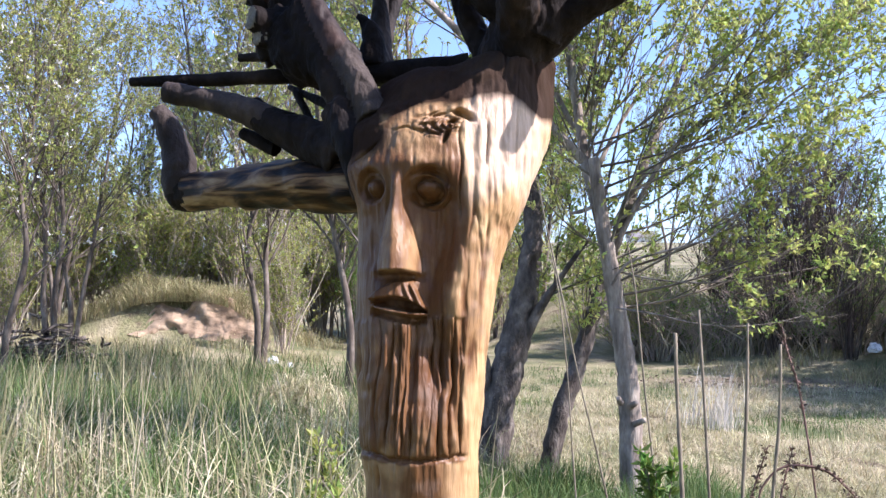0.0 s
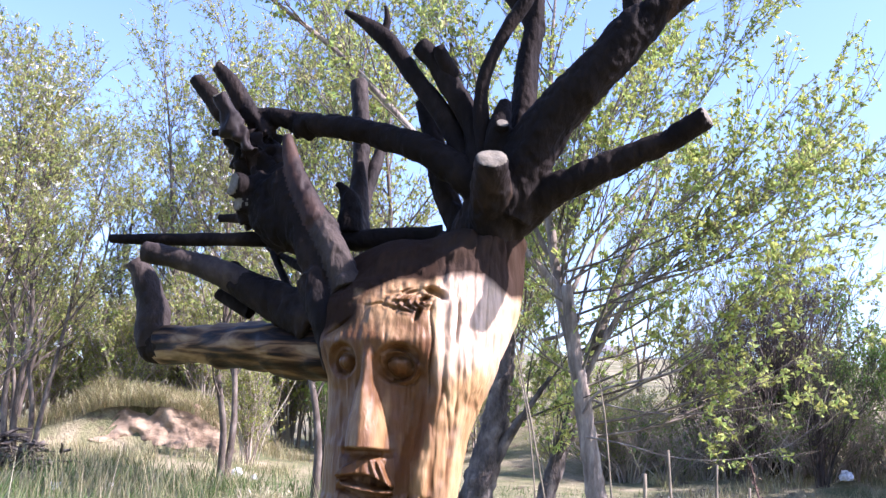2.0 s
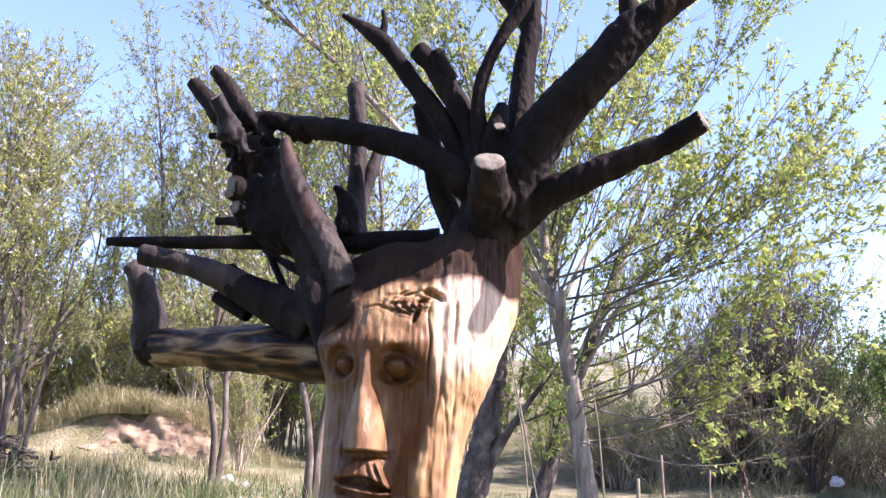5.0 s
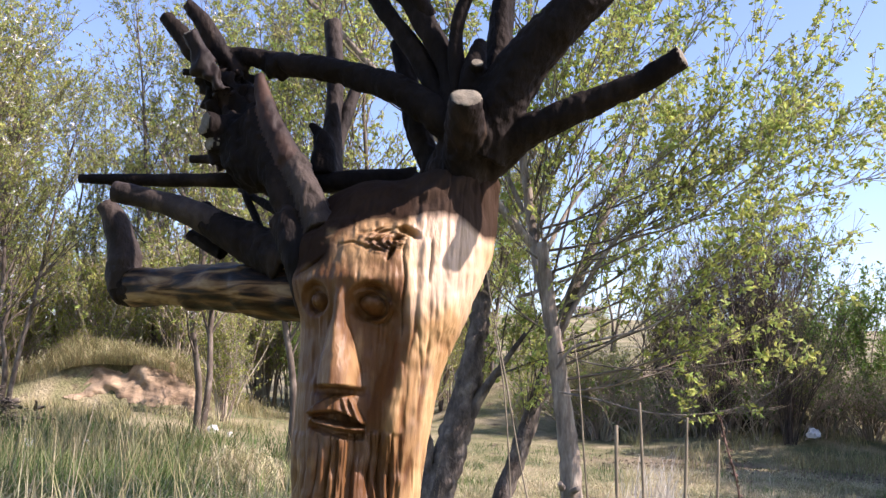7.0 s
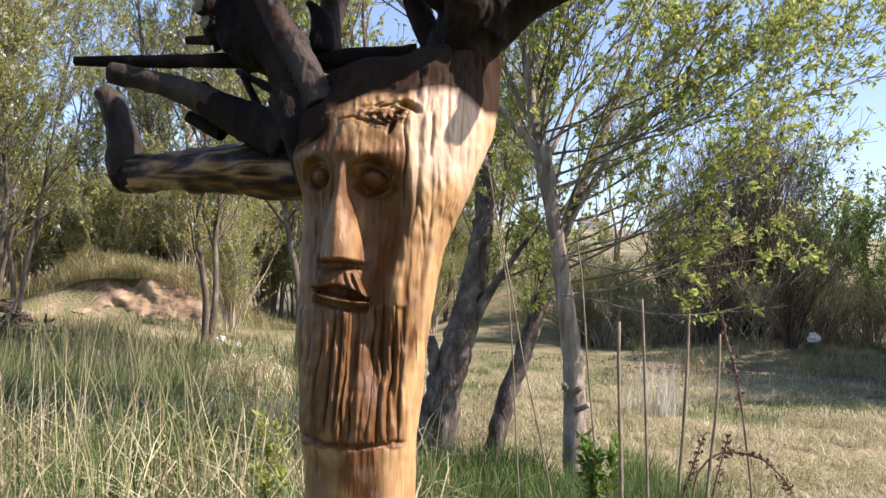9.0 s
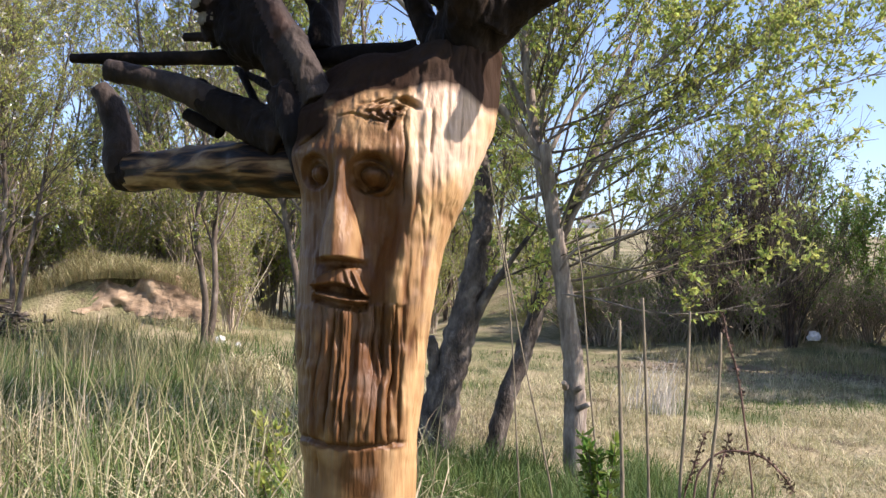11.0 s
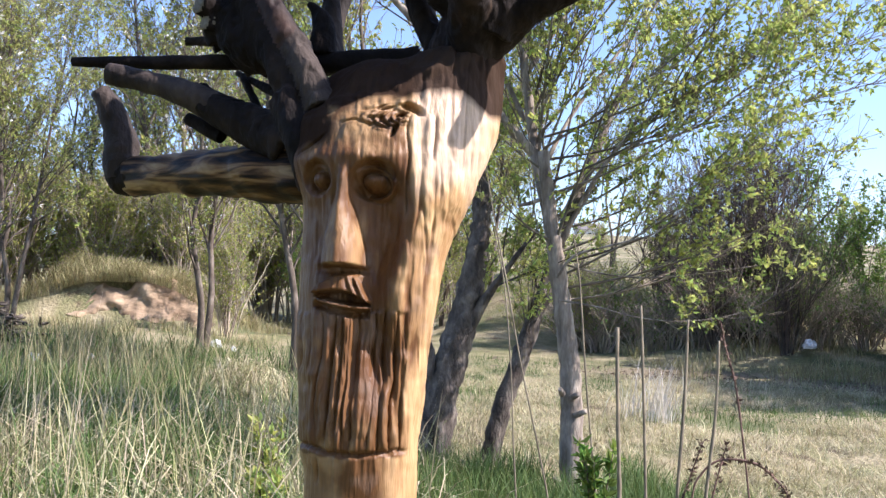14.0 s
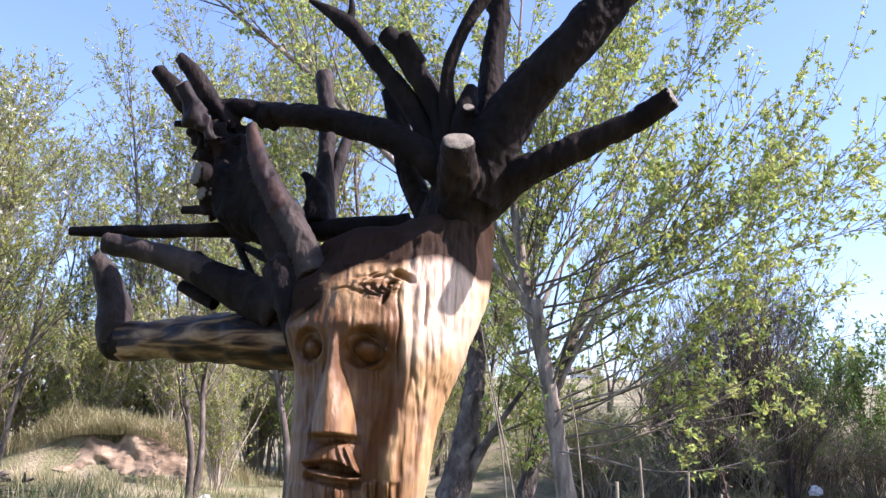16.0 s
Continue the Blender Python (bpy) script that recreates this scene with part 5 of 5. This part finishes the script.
    tufts = scatter(520, 0.8, 9.5, 5.8, 17, lambda x, y: (1 - rough_side(x, y)) * (0.2 + 0.8 * smoothstep(0.4, 0.6, vnoise(x * 0.8, y * 0.8, 33.0))))
    p = np.repeat(tufts, 26, 0)
    n = len(p)
    out = lean_of(n, 1.8)
    p += out * 0.05
    soup.blades(p, out, rng.uniform(0.12, 0.32, n), rng.uniform(0.005, 0.010, n), 2, 0.5)
    p = scatter(9000, 6, 15, 18, 27, lambda x, y: smoothstep(0.4, 0.6, vnoise(x, y, 2.0)))
    n = len(p)
    soup.blades(p, lean_of(n, 0.6), rng.uniform(0.2, 0.5, n), rng.uniform(0.010, 0.018, n), 0)
    p = scatter(14000, -13, -3, 15, 27, lambda x, y: smoothstep(0.35, 0.6, vnoise(x * 0.7, y * 0.7, 12.0)) * (1 - smoothstep(0.3, 0.7, 1 - np.abs(y - 25.3))))
    n = len(p)
    soup.blades(p, lean_of(n, 0.6), rng.uniform(0.2, 0.55, n), rng.uniform(0.010, 0.018, n), 0)
    tagged(soup.make("meadow_grass", [M_STRAW, M_GRASS, M_REED], smooth=False), "short straw-coloured meadow grass with green tufts", "grass", kind="stuff")
    soup = Soup()
    for cx, cy, k in ((3.70, 12.6, 80), (3.50, 13.1, 40), (3.86, 12.9, 36)):
        a, q = rng.uniform(0, 2 * np.pi, k), np.abs(rng.normal(0, 0.17, k))
        p = np.stack([cx + q * np.cos(a), cy + q * np.sin(a), 0 * a], 1)
        p[:, 2] = height(p[:, 0], p[:, 1])
        soup.blades(p, lean_of(k, 0.45, (0.08, 0)), rng.uniform(0.35, 1.15, k) * np.exp(-q), rng.uniform(0.007, 0.012, k), 0, 0.2)
    tagged(soup.make("grass_tuft", [M_PALESTEM], smooth=False), "upright tuft of thin white dead stems on the meadow", "grass tuft", kind="stuff")
    soup = Soup()
    p = scatter(10000, -3.5, -1.1, 13.4, 15.6, lambda x, y: bell(np.hypot((x + 2.30) * 0.8, (y - 14.5) * 1.1), 0, 0.5) * (0.3 + 0.7 * vnoise(x * 5, y * 5, 3.0)))
    n = len(p)
    top = 0.70 * bell(np.hypot((p[:, 0] + 2.30) * 0.75, p[:, 1] - 14.5), 0, 0.5) * (0.6 + 0.6 * vnoise(p[:, 0] * 4, p[:, 1] * 4, 9.0))
    p[:, 2] += top * np.sqrt(rng.random(n))
    half = n // 2
    for q, slot in ((p[:half], 0), (p[half:], 1)):
        soup.blades(q, lean_of(len(q), 1.7, (0.2, 0)), rng.uniform(0.15, 0.5, len(q)), rng.uniform(0.008, 0.016, len(q)), slot, 0.8)
    tagged(soup.make("straw_heap", [M_REED, M_STRAW], smooth=False), "flattened heap of dead pale grass", "straw heap", kind="stuff")


def build_litter():
    soup = Soup()
    p = scatter(9000, 2, 15, 11, 22, lambda x, y: on_path(x, y))
    n = len(p)
    p[:, 2] += 0.02
    d = rng.normal(size=(n, 3)) * [1, 1, 0.25]
    L = rng.uniform(0.04, 0.09, n)
    soup.leaves(p, d, L, L * 0.6, 0)
    tagged(soup.make("leaf_litter", [M_LITTER], smooth=False), "brown fallen leaves along the shaded path", "leaf litter", kind="stuff")


# ---- stems and weeds ----
def build_stems():
    def stem(name, pts, label, category, group, mat, girth=0.75):
        pts = [(x, y, z, r) for x, y, z, r in pts]
        x, y, z, r = pts[0]
        pts = [(x + (x - pts[1][0]) * 0.4, y, float(height(x, y)) - 0.03, r)] + pts
        soup = Soup()
        c = curve(pts, 6)
        soup.tube(c[:, :3], c[:, 3] * girth * (1 + 0.25 * (vnoise(c[:, 2] * 9, x * 5) - 0.5)), 7, 0, cap=0, rough=0.2, seed=x * 9)
        base = thing(name, (pts[0][0], y, float(height(pts[0][0], y))), label, category, group)
        soup.make("stem", [mat], base)
        return base, c

    for pts in ([(1.627, 6.50, 0.341, 0.02), (1.595, 6.50, 1.085, 0.018), (1.584, 6.50, 1.564, 0.016)], [(1.842, 6.60, 0.320, 0.016), (1.810, 6.60, 1.085, 0.014), (1.778, 6.60, 1.727, 0.012)],
                [(2.067, 6.60, 0.331, 0.016), (2.107, 6.60, 1.014, 0.016), (2.126, 6.60, 1.636, 0.012)], [(2.241, 6.50, 0.361, 0.018), (2.301, 6.50, 0.953, 0.015), (2.320, 6.50, 1.494, 0.012)]):
        pts = [(0.01 + (x - 0.01) * 0.844, 0.1 + (y - 0.1) * 0.844, 1.71 + (z - 1.71) * 0.844, r * 0.844) for x, y, z, r in pts]
        stem("dead_stalk", pts, "straight dead weed stalk standing bare in the grass", "weed stalk", "dead stalks", M_STALK)
    for pts in ([(1.127, 6.50, 0.320, 0.014), (1.035, 6.50, 0.748, 0.014), (0.912, 6.50, 1.257, 0.012), (0.788, 6.50, 1.858, 0.012), (0.675, 6.50, 2.367, 0.009), (0.624, 6.50, 2.652, 0.005)],
                [(0.871, 6.30, 0.361, 0.012), (0.840, 6.30, 0.779, 0.012), (0.809, 6.30, 1.268, 0.01), (0.746, 6.30, 1.848, 0.009), (0.644, 6.30, 2.316, 0.004)],
                [(1.537, 6.80, 0.269, 0.017), (1.475, 6.80, 0.799, 0.016), (1.423, 6.80, 1.298, 0.015), (1.371, 6.80, 1.889, 0.013), (1.309, 6.80, 2.266, 0.006)]):
        stem("sapling", pts, "thin leafless sapling stem rising from the grass", "sapling", "bare saplings", M_STALK, 0.5)
    for pts in ([(2.558, 6.50, 0.372, 0.01), (2.495, 6.50, 0.882, 0.01), (2.443, 6.50, 1.198, 0.01), (2.371, 6.50, 1.443, 0.01), (2.330, 6.50, 1.636, 0.006)],
                [(1.807, 5.50, 0.565, 0.009), (1.869, 5.50, 0.739, 0.009), (1.991, 5.50, 0.820, 0.009), (2.196, 5.50, 0.800, 0.01), (2.340, 5.50, 0.688, 0.009), (2.412, 5.50, 0.586, 0.006)],
                [(1.951, 5.60, 0.453, 0.008), (2.002, 5.60, 0.708, 0.007), (2.053, 5.60, 0.892, 0.004)], [(1.767, 5.60, 0.453, 0.008), (1.828, 5.60, 0.688, 0.007), (1.909, 5.60, 0.912, 0.004)]):
        base, c = stem("dry_weed", pts, "brown dried weed with curled dead leaves on its stem", "dry weed", "dry weeds", M_DEADLEAF)
        soup = Soup()
        k = np.repeat(c[len(c) // 2:, :3], 5, 0)
        n = len(k)
        L = rng.uniform(0.02, 0.045, n)
        soup.leaves(k + rng.normal(scale=0.01, size=(n, 3)), rng.normal(size=(n, 3)), L, L * 0.45, 0, 0.5)
        soup.make("dead_leaves", [M_DEADLEAF], base, smooth=False)
    for (x, y, h, k, leafs, label) in ((1.35, 6.0, 0.85, 46, M_LEAF_GREEN, "young broad-leaved green sprout"), (-0.87, 7.0, 0.80, 24, M_LEAF, "small sapling with bright yellow-green leaves"), (-0.75, 6.2, 0.6, 30, M_LEAF, "small sapling with bright yellow-green leaves"), (2.02, 5.2, 0.5, 12, M_LEAF_GREEN, "young broad-leaved green sprout")):
        g = float(height(x, y))
        base = thing("sprout", (x, y, g), label, "sprout", "green sprouts")
        lf = Soup()
        for q in range(5):
            a = rng.uniform(0, 6.28)
            c = curve([(x, y, g - 0.02, 0.008), (x + 0.06 * math.cos(a), y + 0.06 * math.sin(a), g + h * 0.5, 0.006), (x + 0.13 * math.cos(a), y + 0.13 * math.sin(a), g + h * rng.uniform(0.8, 1), 0.003)], 5)
            soup = Soup()
            soup.tube(c[:, :3], c[:, 3], 5)
            soup.make("stem", [M_TWIG], base)
            pos = np.repeat(c[4:, :3], k // 7 + 1, 0)
            n = len(pos)
            L = rng.uniform(0.05, 0.11, n)
            lf.leaves(pos, rng.normal(size=(n, 3)) * 0.8 + [0, 0, 0.8], L, L * 0.42, 0, 0.3)
        lf.make("leaves", [leafs], base, smooth=False)


# ---- far things ----
def lump(name, at, size, mat, label, category, group="", seed=0, sub=3):
    bm = bmesh.new()
    bmesh.ops.create_icosphere(bm, subdivisions=sub, radius=1)
    for v in bm.verts:
        p = v.co * 1.7 + Vector((seed, seed * 2, 0))
        v.co *= 1 + 0.45 * (noise.noise(p) + 0.5 * noise.noise(p * 3))
        v.co = Vector((v.co.x * size[0], v.co.y * size[1], max(v.co.z, -0.6) * size[2]))
    me = bpy.data.meshes.new(name)
    bm.to_mesh(me)
    bm.free()
    me.materials.append(mat)
    ob = new(name, me)
    ob.location = at
    return tagged(ob, label, category, group)


def build_far_things():
    for i, (x, y, dz, s) in enumerate(((10.09, 21.7, 0.92 - float(height(10.09, 21.7)), 0.15), (-4.09, 21.6, 0.05, 0.12), (-6.46, 17.0, 0.03, 0.12), (-3.6, 21.0, 0.03, 0.08), (-5.6, 17.5, 0.03, 0.07))):
        lump("plastic_bag", (x, y, float(height(x, y)) + dz), (s, s * 0.8, s * 0.9), M_PLASTIC, "crumpled white plastic bag lying in the grass", "litter", "scraps of litter", i + 2)
    # cut bank of red earth below the mound's turf
    gx, gz = np.meshgrid(np.linspace(-9.9, -4.7, 60), np.linspace(0, 1, 14))
    top = 1.02 * np.exp(-((gx + 6.95) / 1.75) ** 4) * (0.65 + 0.6 * vnoise(gx * 1.6, 0 * gx) + 0.2 * vnoise(gx * 6, 0 * gx))
    y = 25.42 + 0.62 * gz ** 1.6 + 0.36 * (vnoise(gx * 2.2, gz * 3, 5.0) - 0.5) + 0.24 * (vnoise(gx * 6, gz * 6, 5.0) - 0.5)
    z = height(gx, y * 0 + 25.4) - 0.06 + top * gz
    v = np.stack([gx, y, z], -1).reshape(-1, 3)
    bk = np.stack([gx[-1], y[-1] + 1.2, z[-1] - 0.12], -1)
    v = np.vstack([v, bk])
    f = [(j * 60 + i, j * 60 + i + 1, (j + 1) * 60 + i + 1, (j + 1) * 60 + i) for j in range(14) for i in range(59)]
    tagged(mesh_object("earth_bank", v, f, M_EARTH), "crumbling bank of reddish bare earth under turf", "earth bank", kind="structure")
    soup = Soup()
    n = 9000
    x = rng.normal(-7.5, 1.7, n)
    y = 25.75 + rng.uniform(0, 1.7, n)
    p = np.stack([x, y, np.maximum(height(x, y), height(x, 25.4 + 0 * y) - 0.06 + 1.08 * np.exp(-((x + 7.35) / 2.15) ** 4) * 0.95)], 1)
    soup.blades(p, lean_of(n, 0.8, (0, -0.3)), rng.uniform(0.25, 0.75, n), rng.uniform(0.01, 0.018, n), 0)
    tagged(soup.make("turf", [M_STRAW], smooth=False), "shaggy dry turf hanging over the earth bank", "grass", kind="stuff")
    # brushwood
    soup = Soup()
    for k in range(230):
        a, e = rng.uniform(0, 6.28), rng.uniform(-0.1, 0.35)
        c = np.array([-8.55 + rng.normal(scale=0.45), 19.6 + rng.normal(scale=0.35), 0])
        c[2] = float(height(c[0], c[1])) + abs(rng.normal(scale=0.30))
        w = np.array([math.cos(a) * math.cos(e), math.sin(a) * math.cos(e), math.sin(e)]) * rng.uniform(0.15, 0.45)
        soup.tube(curve([c - w, c + rng.normal(scale=0.05, size=3), c + w], 4), np.linspace(0.045, 0.012, 9), 5)
    tagged(soup.make("brushwood_pile", [M_DARKTRUNK]), "dark heap of cut brushwood in the grass", "brushwood", kind="stuff")
    # the house on the hill
    hx, hy = 16.95, 80.0
    hz = float(height(hx, hy)) - 0.6
    house = thing("house", (hx, hy, hz), "small white rendered hut with a tiled gable roof on the hill", "house")
    house.scale = (0.34, 0.34, 0.34)

    def block(name, mat, x0, x1, y0, y1, z0, z1, parent, bevel=0.03):
        bm = bmesh.new()
        bmesh.ops.create_cube(bm, size=1)
        for v in bm.verts:
            v.co = Vector(((x0, x1)[v.co.x > 0], (y0, y1)[v.co.y > 0], (z0, z1)[v.co.z > 0]))
        bmesh.ops.bevel(bm, geom=bm.edges[:], offset=bevel, segments=1, affect="EDGES")
        me = bpy.data.meshes.new(name)
        bm.to_mesh(me)
        bm.free()
        me.materials.append(mat)
        ob = new(name, me)
        ob.parent = parent
        return ob

    block("wall", M_WALL, -3, 3, -2.5, 2.5, 0, 3.2, house)
    rf = [(-3.4, -2.9, 3.15), (3.4, -2.9, 3.15), (3.4, 2.9, 3.15), (-3.4, 2.9, 3.15), (-3.4, 0, 5.0), (3.4, 0, 5.0)]
    mesh_object("roof", rf, [(0, 1, 5, 4), (2, 3, 4, 5), (0, 4, 3), (1, 2, 5), (3, 2, 1, 0)], M_ROOF, house, smooth=False)
    for x in (-1.7, 0.2, 1.9):
        w = block("window", M_WALL, x - 0.5, x + 0.5, -2.56, -2.46, 1.0, 2.3, house, 0.01)
        block("pane", M_GLASS, x - 0.42, x + 0.42, -2.58, -2.555, 1.08, 2.22, w, 0.005)


build_grass()
build_litter()
build_stems()
build_far_things()
